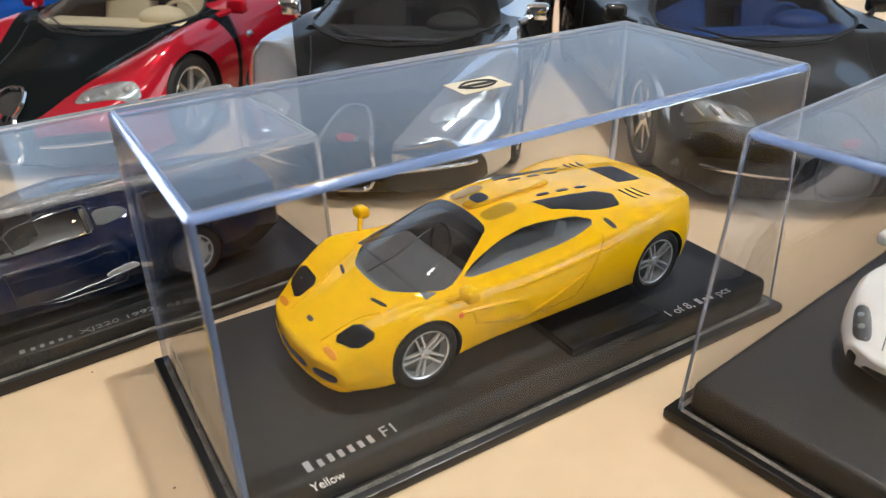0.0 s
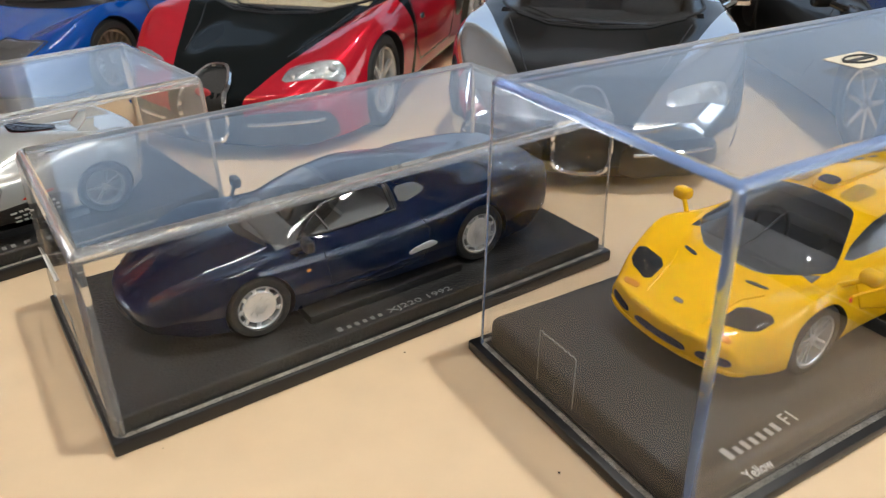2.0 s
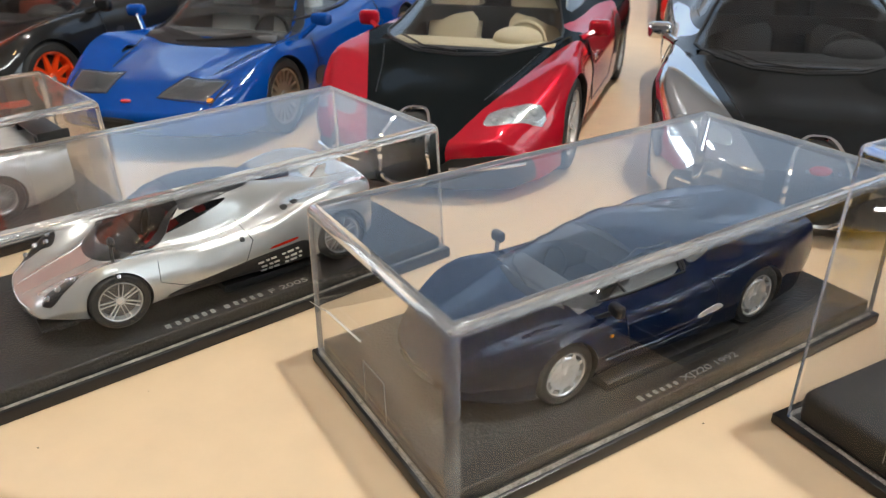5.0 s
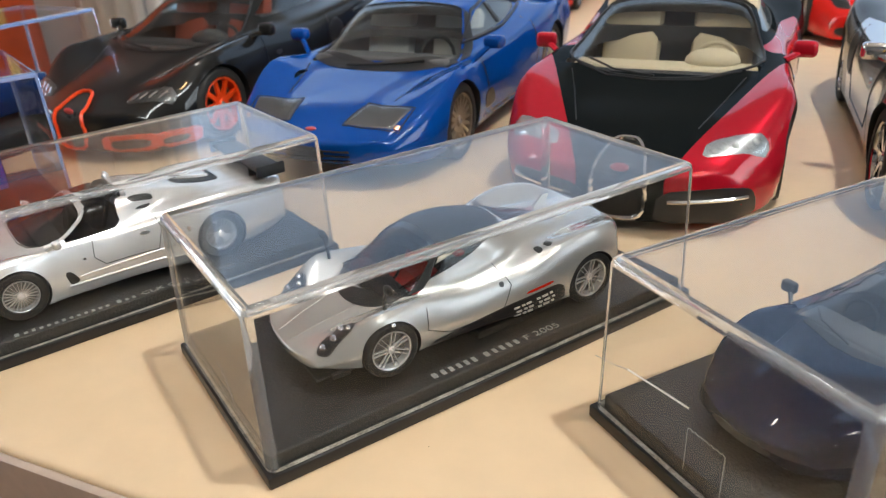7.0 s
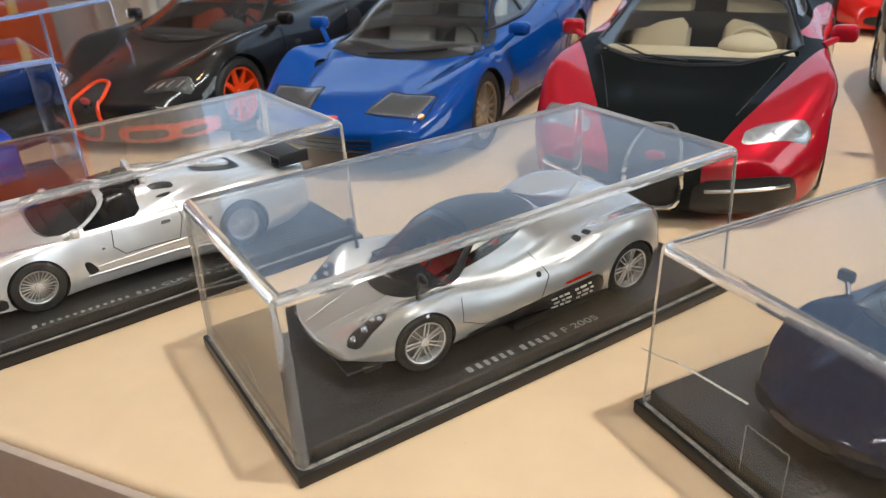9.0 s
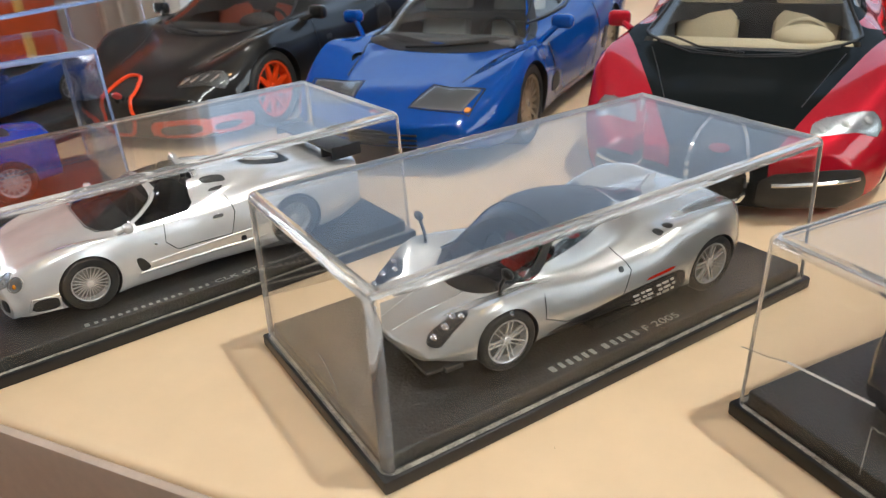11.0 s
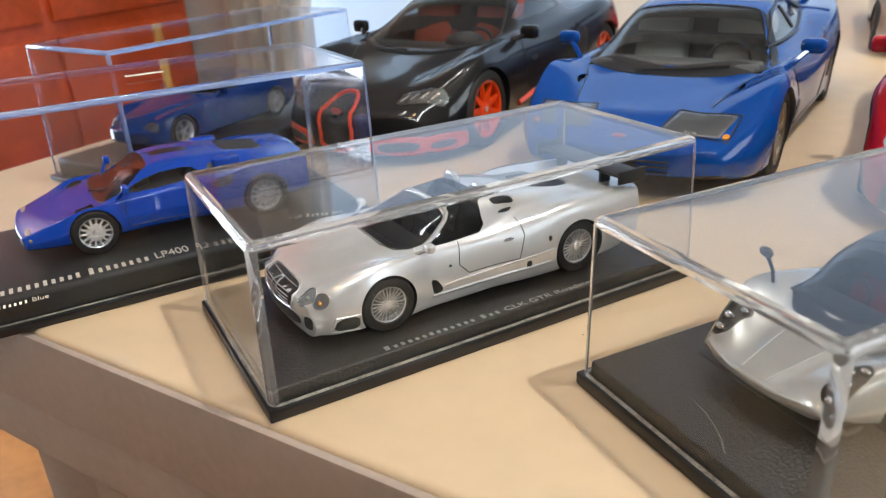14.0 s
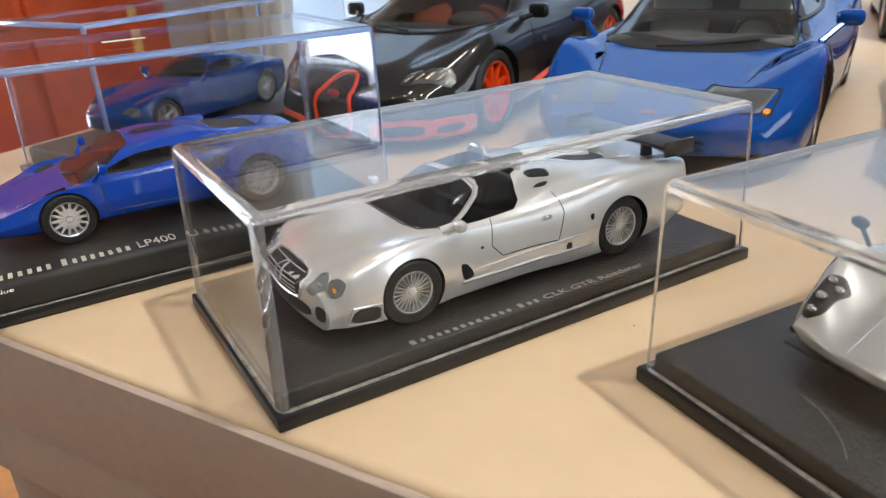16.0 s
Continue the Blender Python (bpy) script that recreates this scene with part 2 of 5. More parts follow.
def part(name, bm, material, parent, label="", m=None, smooth=True, sharp=35, scale=1.0):
    me = bm if isinstance(bm, bpy.types.Mesh) else mesh_of(bm, name, smooth, sharp)
    if scale != 1.0:
        me.transform(Matrix.Scale(scale, 4))
    if not me.materials:
        me.materials.append(material)
    ob = new(name, me)
    if parent:
        ob.parent = parent
    if m is not None:
        ob.matrix_local = m
    return tagged(ob, label)


def empty(name, m, label, category, group=""):
    ob = new(name)
    ob.empty_display_size = 0.01
    ob.matrix_world = m
    return tagged(ob, label, category, group)


def box(bm, x0, x1, y0, y1, z0, z1, bevel=0.0, seg=2):
    r = bmesh.ops.create_cube(bm, size=1, matrix=Matrix.Translation(((x0 + x1) / 2, (y0 + y1) / 2, (z0 + z1) / 2)) @ Matrix.Diagonal((x1 - x0, y1 - y0, z1 - z0, 1)))
    if bevel:
        es = list({e for v in r["verts"] for e in v.link_edges})
        bmesh.ops.bevel(bm, geom=es, offset=bevel, segments=seg, affect="EDGES", profile=0.5)
    return bm


def boxed(*a, **k):
    return box(bmesh.new(), *a, **k)


def lathe(profile, n=40):
    """A turned body round the y axis from (radius, y) pairs."""
    bm = bmesh.new()
    rings = [[bm.verts.new((r * math.cos(2 * math.pi * i / n), y, r * math.sin(2 * math.pi * i / n))) for i in range(n)] for r, y in profile]
    for a, b in zip(rings, rings[1:]):
        for i in range(n):
            bm.faces.new((a[i], a[(i + 1) % n], b[(i + 1) % n], b[i]))
    bm.faces.new(rings[0][::-1])
    bm.faces.new(rings[-1])
    bmesh.ops.recalc_face_normals(bm, faces=bm.faces)
    return bm


def tube(path, radius, sides=6, bm=None, closed=False):
    """A round rod along a list of points."""
    bm = bm or bmesh.new()
    pts = [Vector(p) for p in path]
    rings = []
    for i, p in enumerate(pts):
        a, b = pts[i - 1] if i or closed else p, pts[(i + 1) % len(pts)] if i + 1 < len(pts) or closed else p
        d = (b - a).normalized()
        s = d.cross(Vector((0, 0, 1)))
        s = (s if s.length > 1e-3 else d.cross(Vector((1, 0, 0)))).normalized()
        t = s.cross(d)
        rings.append([bm.verts.new(p + radius * (math.cos(2 * math.pi * k / sides) * s + math.sin(2 * math.pi * k / sides) * t)) for k in range(sides)])
    pairs = list(zip(rings, rings[1:])) + ([(rings[-1], rings[0])] if closed else [])
    for a, b in pairs:
        for k in range(sides):
            bm.faces.new((a[k], a[(k + 1) % sides], b[(k + 1) % sides], b[k]))
    if not closed:
        bm.faces.new(rings[0][::-1])
        bm.faces.new(rings[-1])
    bmesh.ops.recalc_face_normals(bm, faces=bm.faces)
    return bm


def pod(cx, cy, cz, sx, sy, sz, bm=None):
    bm = bm or bmesh.new()
    bmesh.ops.create_uvsphere(bm, u_segments=16, v_segments=10, radius=1, matrix=Matrix.Translation((cx, cy, cz)) @ Matrix.Diagonal((sx, sy, sz, 1)))
    return bm


def curve(keys):
    """A smooth line through (x, value) pairs that never overshoots."""
    x, v = np.array([k[0] for k in keys], float), np.array([k[1] for k in keys], float)
    if len(x) == 1:
        return lambda s: float(v[0])
    h, d = np.diff(x), np.diff(v) / np.diff(x)
    m = np.zeros(len(x))
    m[0], m[-1] = d[0], d[-1]
    for i in range(1, len(x) - 1):
        if d[i - 1] * d[i] > 0:
            w1, w2 = 2 * h[i] + h[i - 1], h[i] + 2 * h[i - 1]
            m[i] = (w1 + w2) / (w1 / d[i - 1] + w2 / d[i])

    def f(s):
        s = min(max(s, x[0]), x[-1])
        i = min(int(np.searchsorted(x, s, "right")) - 1, len(h) - 1)
        t = (s - x[i]) / h[i]
        return float((1 + 2 * t) * (1 - t) ** 2 * v[i] + t * (1 - t) ** 2 * h[i] * m[i] + t * t * (3 - 2 * t) * v[i + 1] + t * t * (t - 1) * h[i] * m[i + 1])
    return f


def rounded(poly, times=2):
    """Cuts the corners of a closed outline until they are round."""
    for _ in range(times):
        out = []
        for i, p in enumerate(poly):
            q = poly[(i + 1) % len(poly)]
            out += [tuple(0.8 * a + 0.2 * b for a, b in zip(p, q)), tuple(0.2 * a + 0.8 * b for a, b in zip(p, q))]
        poly = out
    return poly


def resampled(poly, n):
    pts = [Vector(p) for p in poly] + [Vector(poly[0])]
    at = [0.0]
    for a, b in zip(pts, pts[1:]):
        at.append(at[-1] + (b - a).length)
    out, j = [], 0
    for i in range(n):
        s = at[-1] * i / n
        while at[j + 1] < s:
            j += 1
        out.append(pts[j].lerp(pts[j + 1], (s - at[j]) / max(at[j + 1] - at[j], 1e-9)))
    return out


# ---- model cars: every car is drawn in the metres of the real one and then reduced ----
from mathutils.bvhtree import BVHTree


def section(c, x, n=30):
    """The half outline of the body at x, from the floor's middle to the roof's middle."""
    b, wm, ws, zs, wi, zi, wr, zc = (c[k](x) for k in ("zb", "wm", "ws", "zs", "wi", "zi", "wr", "zc"))
    zm = b + (zs - b) * c["belly"]
    zr = zi + (zc - zi) * c["crown"]
    ctl = [(wm * 0.90, b), (wm * 0.965, b + 0.05 * (zs - b) + 0.02), (wm, zm), (ws, zs), (wi, zi), (wr, zr), (0.0, zc)]
    ctl = [(2 * ctl[0][0] - ctl[1][0], b - 0.02)] + ctl + [(-wr, zr)]
    out = [(0.0, b), (wm * 0.45, b)]
    for i in range(1, len(ctl) - 2):
        p0, p1, p2, p3 = (np.array(ctl[j]) for j in (i - 1, i, i + 1, i + 2))
        for k in range(5):
            t = k / 5
            m1, m2 = c["soft"] * (p2 - p0), c["soft"] * (p3 - p1)
            lim = 1.1 * np.linalg.norm(p2 - p1)
            m1, m2 = m1 * min(1, lim / (np.linalg.norm(m1) + 1e-9)), m2 * min(1, lim / (np.linalg.norm(m2) + 1e-9))
            out.append(tuple((1 + 2 * t) * (1 - t) ** 2 * p1 + t * (1 - t) ** 2 * m1 + t * t * (3 - 2 * t) * p2 + t * t * (t - 1) * m2))
    out.append((0.0, zc))
    return out


def shell(c):
    """The closed body without openings."""
    L, bn, bt, x0 = c["L"], c["nose"], c["tail"], c["x0"]
    rows = []
    for k in range(6, 0, -1):
        a = k / 6 * math.pi / 2
        rows.append((x0 - bn * math.sin(a), x0, max(math.cos(a) ** 0.55, 0.03)))
    rows += [(x, x, 1.0) for x in np.linspace(x0, L, 76)]
    for k in range(1, 7):
        a = k / 6 * math.pi / 2
        rows.append((L + bt * math.sin(a), L, max(math.cos(a) ** 0.55, 0.03)))
    bm, rings = bmesh.new(), []
    wmax = max(c["wm"](x) for x in np.linspace(0, L, 20))
    for px, x, s in rows:
        half = section(c, x)
        loop = half + [(-y, z) for y, z in half[-2:0:-1]]
        mid = c["zb"](x) + 0.55 * (c["zc"](x) - c["zb"](x))
        ring = []
        for y, z in loop:
            y, z = y * s, mid + (z - mid) * s
            q = (y / wmax) ** 2
            f, r = max(0.0, 1 - (px - x0) / 1.1), max(0.0, 1 - (L - px) / 0.9)
            ring.append(bm.verts.new((px + c["sweep"] * q * min(f, 1.3) ** 2 - c["sweep_t"] * q * min(r, 1.2) ** 2, y, z)))
        rings.append(ring)
    n = len(rings[0])
    for a, b in zip(rings, rings[1:]):
        for i in range(n):
            bm.faces.new((a[i], b[i], b[(i + 1) % n], a[(i + 1) % n]))
    bm.faces.new(rings[0])
    bm.faces.new(rings[-1][::-1])
    bmesh.ops.recalc_face_normals(bm, faces=bm.faces)
    return bm


def prism(outline, axis, lo, hi):
    """A closed column over an outline: 'top' along z, 'side' along y."""
    bm = bmesh.new()
    put_ = (lambda p, d: (p[0], p[1], d)) if axis == "top" else (lambda p, d: (p[0], d, p[1]))
    a, b = [bm.verts.new(put_(p, lo)) for p in outline], [bm.verts.new(put_(p, hi)) for p in outline]
    n = len(a)
    for i in range(n):
        bm.faces.new((a[i], a[(i + 1) % n], b[(i + 1) % n], b[i]))
    bm.faces.new(a[::-1])
    bm.faces.new(b)
    bmesh.ops.recalc_face_normals(bm, faces=bm.faces)
    return bm


def volume(me):
    bm = bmesh.new()
    bm.from_mesh(me)
    v = bm.calc_volume(signed=True)
    bm.free()
    return v


def cut(me, cutters):
    """Takes the cutters, (bmesh, material), out of a mesh one after the other; a cut that goes wrong is tried again, moved by a hair."""
    for bm, material in cutters:
        cm = mesh_of(bm, "cutter", False)
        cm.materials.append(material)
        before = volume(me)
        for go in range(7):
            if go:
                cm.transform(Matrix.Translation((0.0031 * go, 0.0007 * go, 0.0013 * go)) @ Matrix.Scale(1 + 0.0005 * go, 4))
            a, b = new("work", me), new("cutter", cm)
            mod = a.modifiers.new("cut", "BOOLEAN")
            mod.object, mod.operation, mod.solver, mod.material_mode = b, "DIFFERENCE", "EXACT", "TRANSFER"
            got = bpy.data.meshes.new_from_object(a.evaluated_get(bpy.context.evaluated_depsgraph_get()))
            bpy.data.objects.remove(a), bpy.data.objects.remove(b)
            bm2 = bmesh.new()
            bm2.from_mesh(got)
            bmesh.ops.remove_doubles(bm2, verts=bm2.verts, dist=0.0004)
            bmesh.ops.dissolve_degenerate(bm2, dist=0.0003, edges=bm2.edges)
            bm2.to_mesh(got)
            bm2.free()
            after = volume(got)
            if len(got.polygons) > 800 and before * 0.72 < after < before - 1e-4:
                me = got
                break
        else:
            print("CUT FAILED", before, after, len(got.polygons))
        bpy.data.meshes.remove(cm)
    me.shade_smooth()
    me.set_sharp_from_angle(angle=radians(38))
    return me


def both(half):
    """A full outline from its half with y >= 0, front to back."""
    return list(half) + [(x, -y) for x, y in half[::-1] if abs(y) > 1e-6]


class Car:
    """A model car: its shell, and pieces laid on it by looking from above, the side, the front or the back."""

    def __init__(self, spec, scale, m, name, label, body_mat, cabin, group=""):
        c = dict(x0=0.0, soft=0.40, belly=0.5, crown=0.82, nose=0.08, tail=0.06, sweep=0.25, sweep_t=0.12, zb=[(0, 0.2), (0.4, 0.13), (spec["L"] - 0.5, 0.13), (spec["L"], 0.28)])
        c.update(spec)
        for k in ("zb", "wm", "ws", "zs", "wi", "zi", "wr", "zc"):
            c[k] = curve(c[k])
        self.c, self.k = c, 1.0 / scale
        self.root = empty(name, m, label, "model car", group)
        bm = shell(c)
        self.tree = BVHTree.FromBMesh(bm)
        me = mesh_of(bm, "body")
        me.materials.append(body_mat)
        cuts = []
        self.pane_out, self.side_out = rounded(both(c["screen"]), 1), rounded(c["window"], 1)
        floor_, sill = 0.24, c["sill"]
        x0, x1, w = c["tub"]
        for ax, r in ((c["fa"], c["rf"]), (c["ra"], c["rr"])):
            for s in (-1, 1):
                y = c["wm"](ax)
                cyl = lathe([(r * 1.07, s * (y - 0.36)), (r * 1.07, s * (y + 0.3))], 44)
                bmesh.ops.translate(cyl, verts=cyl.verts, vec=(ax, 0, r))
                cuts.append((cyl, TRIM))
        cuts.append((prism(self.pane_out, "top", sill - 0.02, 1.6), cabin))
        cuts.append((prism(self.side_out, "side", -1.6, 1.6), cabin))
        if "open" in c:
            cuts.append((prism(rounded(both(c["open"])), "top", sill - 0.02, 1.6), cabin))
        cuts.append((boxed(x0, x1, -w, w, floor_, sill + 0.02), cabin))
        me = cut(me, cuts)
        self.body = part("body", me, body_mat, self.root, scale=self.k)
        self.cabin(cabin)

    def on(self, axis, a, b, off=0.0, side=-1):
        """The place on the shell under (a, b), and the way out of it."""
        o, d = {"top": ((a, b, 4), (0, 0, -1)), "side": ((a, side * 4, b), (0, -side, 0)), "front": ((-4, a, b), (1, 0, 0)), "rear": ((9, a, b), (-1, 0, 0))}[axis]
        p, nrm, _, _ = self.tree.ray_cast(Vector(o), Vector(d))
        if p is None:
            p, nrm, _, _ = self.tree.find_nearest(Vector(o) + Vector(d) * (4 if axis != "rear" else 9 - self.c["L"]))
        if nrm.dot(Vector(d)) > 0:
            nrm = -nrm
        return p + nrm * off, nrm

    def patch(self, name, outline, axis, material, side=-1, off=0.006, thick=0.012, soft=2, label="", n=44, parent=None):
        """A thin curved plate that follows the shell, with its edge turned in."""
        loop = resampled(rounded(outline, soft) if soft else outline, n)
        mid = sum(loop, Vector((0, 0))) / n
        bm = bmesh.new()
        steps = (0.22, 0.45, 0.65, 0.82, 0.93, 1.0)
        lay = []
        for depth in (off, -thick):
            p, _ = self.on(axis, mid[0], mid[1], depth, side)
            hub = bm.verts.new(p)
            rings = []
            for s in steps:
                d = depth if depth < 0 or s < 1 else depth * 0.55
                rings.append([bm.verts.new(self.on(axis, *(mid + (q - mid) * s), d, side)[0]) for q in loop])
            for i in range(n):
                bm.faces.new((hub, rings[0][i], rings[0][(i + 1) % n]))
            for a, b in zip(rings, rings[1:]):
                for i in range(n):
                    bm.faces.new((a[i], b[i], b[(i + 1) % n], a[(i + 1) % n]))
            lay.append(rings[-1])
        for i in range(n):
            bm.faces.new((lay[0][i], lay[1][i], lay[1][(i + 1) % n], lay[0][(i + 1) % n]))
        bmesh.ops.recalc_face_normals(bm, faces=bm.faces)
        return part(name, bm, material, parent or self.root, label, scale=self.k, sharp=60)

    def line(self, name, pts, axis, radius, material, side=-1, off=0.0, label="", closed=False):
        """A rod that follows the shell: a seam, a wiper, a chrome strip."""
        full = []
        for a, b in zip(pts, pts[1:] + ([pts[0]] if closed else [])):
            for k in range(6):
                full.append((a[0] + (b[0] - a[0]) * k / 6, a[1] + (b[1] - a[1]) * k / 6))
        if not closed:
            full.append(pts[-1])
        return part(name, tube([self.on(axis, a, b, off, side)[0] for a, b in full], radius, 5, closed=closed), material, self.root, label, scale=self.k)

    def add(self, name, bm, material, label="", parent=None, sharp=35):
        return part(name, bm, material, parent or self.root, label, scale=self.k, sharp=sharp)

    def cabin(self, trim_mat):
        c = self.c
        x0, x1, w = c["tub"]
        seat = c.get("seat", trim_mat)
        zs = c["sill"]
        for s in (-1, 1):
            bm = boxed(x1 - 0.75, x1 - 0.2, s * w * 0.52 - 0.24, s * w * 0.52 + 0.24, 0.25, 0.42, 0.06)
            back = boxed(-0.09, 0.09, -0.24, 0.24, 0, zs - 0.42 + c.get("back", 0.36), 0.07)
            bmesh.ops.transform(back, matrix=Matrix.Translation((x1 - 0.30, s * w * 0.52, 0.36)) @ Matrix.Rotation(radians(20), 4, "Y"), verts=back.verts)
            tmp = mesh_of(back, "tmp")
            bm.from_mesh(tmp)
            bpy.data.meshes.remove(tmp)
            self.add("seat", bm, seat)
        d = c.get("dash", 0.0)
        bm = boxed(x0 + 0.01, x0 + 0.36 + d, -w + 0.02, w - 0.02, 0.3, zs - 0.01, 0.05, 3)
        if c.get("hump", True):
            tmp = mesh_of(pod(x0 + 0.33 + d, w * 0.5 * c.get("drive", 1), zs, 0.16, 0.20, 0.09), "tmp")
            bm.from_mesh(tmp)
            bpy.data.meshes.remove(tmp)
        self.add("dashboard", bm, c.get("dash_mat", trim_mat))
        ring = [(x0 + 0.55 + d + 0.05 * math.sin(a), w * 0.5 * c.get("drive", 1) + 0.17 * math.cos(a), zs - 0.08 + 0.16 * math.sin(a)) for a in np.linspace(0, 2 * math.pi, 20)[:-1]]
        self.add("steering_wheel", tube(ring, 0.018, 6, closed=True), c.get("rim_mat", TRIM))

    def glaze(self, glass, side_glass=None):
        for ob in [self.patch("windscreen", both(self.c["screen"]), "top", glass, off=-0.004, thick=0.016, n=64, soft=1)] + [
                self.patch("side_window", self.c["window"], "side", side_glass or glass, side=s, off=-0.004, thick=0.016, n=56, soft=1) for s in (-1, 1)]:
            ob.visible_shadow = False

    def wheels(self, spokes, rim_mat, style="spoke", cap=ALLOY, tyre=RUBBER, rim=0.95):
        c = self.c
        first = None
        for ax, r in ((c["fa"], c["rf"]), (c["ra"], c["rr"])):
            w = 0.25
            q = r * rim
            hub = self.add("wheel", lathe([(q * 0.69, -w * 0.2), (q * 0.69, w * 0.10), (q * 0.60, w * 0.12)]), DARKALLOY)
            ty = self.add("tyre", lathe([(q * 0.74, -w * 0.5), (r * 0.94, -w * 0.5), (r * 1.0, -w * 0.4), (r * 1.0, w * 0.36), (r * 0.975, w * 0.46), (r * 0.92, w * 0.515), (q * 0.82, w * 0.52), (q * 0.775, w * 0.48), (q * 0.75, w * 0.42), (q * 0.72, w * 0.1)], 48), tyre, parent=hub)
            bm = lathe([(q * 0.765, w * 0.30), (q * 0.78, w * 0.44), (q * 0.755, w * 0.49), (q * 0.71, w * 0.46), (q * 0.69, w * 0.28), (q * 0.68, w * 0.08)], 48)
            fs = [f for f in bm.faces if len(f.verts) > 6]
            bmesh.ops.delete(bm, geom=fs, context="FACES_ONLY")
            for i in range(spokes):
                a = 2 * math.pi * i / spokes
                pairs = {"spoke": ((0.0, 0.13, 0.085),), "twin": ((-0.055, 0.035, 0.03), (0.055, 0.035, 0.03)), "fine": ((0.0, 0.034, 0.024),), "star": ((0.0, 0.20, 0.10),), "dish": ((0.0, 0.11, 0.10),), "disc": ((0.0, 0.12, 0.15),), "split": ((-0.07, 0.075, 0.06), (0.07, 0.075, 0.06))}[style]
                for offs, wa, wb in pairs:
                    vs = bmesh.ops.create_cube(bm, size=1)["verts"]
                    for v in vs:
                        far = v.co.x > 0
                        v.co = Vector(((0.71 if far else 0.10) * q, v.co.y * 0.10 * w + (0.36 if far else 0.33) * w, (v.co.z * 2 * (wb if far else wa) * 0.5 + offs * (1.0 if not far else 1.5)) * q))
                    bmesh.ops.rotate(bm, verts=vs, cent=(0, 0, 0), matrix=Matrix.Rotation(a, 3, "Y"))
            t = mesh_of(lathe([(q * 0.16, w * 0.2), (q * 0.16, w * 0.38), (q * 0.13, w * 0.42), (q * 0.05, w * 0.43)], 24), "t")
            bm.from_mesh(t)
            bpy.data.meshes.remove(t)
            if style == "dish":
                t = mesh_of(lathe([(q * 0.44, w * 0.2), (q * 0.45, w * 0.35), (q * 0.40, w * 0.37), (q * 0.2, w * 0.36)], 32), "t")
                bm.from_mesh(t)
                bpy.data.meshes.remove(t)
            if style == "disc":
                t = mesh_of(lathe([(q * 0.58, w * 0.2), (q * 0.59, w * 0.38), (q * 0.54, w * 0.42), (q * 0.30, w * 0.36), (q * 0.22, w * 0.40), (q * 0.1, w * 0.41)], 40), "t")
                bm.from_mesh(t)
                bpy.data.meshes.remove(t)
            bmesh.ops.recalc_face_normals(bm, faces=bm.faces)
            face = self.add("rim", bm, rim_mat, parent=hub)
            hubcap = self.add("hub_cap", lathe([(q * 0.07, w * 0.40), (q * 0.075, w * 0.445), (q * 0.05, w * 0.455)], 20), cap, parent=hub)
            y = c["wm"](ax) - 0.175
            hub.matrix_local = Matrix.Translation(Vector((ax, y, r)) * self.k)
            other = copy_thing(hub, Matrix.Translation(Vector((ax, -y, r)) * self.k) @ Matrix.Rotation(math.pi, 4, "Z"))
        return self

    def mirror(self, x, y, z, size=(0.10, 0.11, 0.075), stalk=0.12, material=TRIM, tall=0.0):
        """A door mirror on its stalk, on both sides."""
        for s in (-1, 1):
            foot = self.on("top", x - (0.12 if not tall else 0.02), s * (y - stalk), -0.01)[0]
            bm = tube([foot, Vector((x - 0.02, s * (y - 0.03), z - size[2] * 0.4)), Vector((x, s * y, z))], 0.024, 6)
            tmp = mesh_of(boxed(x - size[0], x + size[0], s * y - size[1], s * y + size[1], z - size[2], z + size[2], min(size) * 0.75, 4), "tmp")
            bm.from_mesh(tmp)
            bpy.data.meshes.remove(tmp)
            self.add("mirror", bm, material)


# ---- outlines of the cars, in metres of the real ones, x from the nose ----
HYPER = dict(zb=[(0, .08), (.5, .08), (1.2, .13), (4.0, .13), (4.46, .28)], L=4.46, fa=0.87, ra=3.58, rf=0.335, rr=0.35, belly=0.62, nose=0.07, sweep=0.34, crown=0.86,
             zc=[(0, .44), (.25, .56), (.8, .69), (1.05, .755), (1.35, .875), (2.0, 1.16), (2.4, 1.20), (2.9, 1.15), (3.6, 1.02), (4.2, .90), (4.46, .82)],
             zs=[(0, .43), (.3, .585), (.85, .80), (1.4, .82), (2.2, .79), (3.0, .87), (3.6, .94), (4.2, .88), (4.46, .80)],
             ws=[(0, .60), (.3, .78), (.85, .885), (1.6, .86), (2.6, .88), (3.5, .90), (4.46, .70)],
             wm=[(0, .74), (.3, .91), (.85, .985), (1.7, .94), (2.6, .95), (3.5, .97), (4.1, .90), (4.46, .76)],
             zi=[(0, .435), (.3, .56), (.85, .69), (1.15, .785), (2.0, .885), (2.8, .92), (3.6, .95), (4.46, .81)],
             wi=[(0, .36), (.85, .54), (1.25, .70), (2.0, .745), (2.8, .70), (3.6, .55), (4.46, .4)],
             wr=[(0, .18), (.85, .28), (1.3, .42), (2.0, .50), (2.6, .50), (3.4, .3), (4.46, .2)],
             screen=[(1.03, 0), (1.07, .36), (1.25, .64), (1.45, .72), (1.96, .55), (2.02, .45), (2.05, 0)],
             window=[(1.78, .935), (2.12, 1.085), (2.5, 1.11), (2.85, 1.04), (3.02, .965), (2.4, .94)], sill=0.79, tub=(1.2, 2.24, 0.70), dash=-0.04)
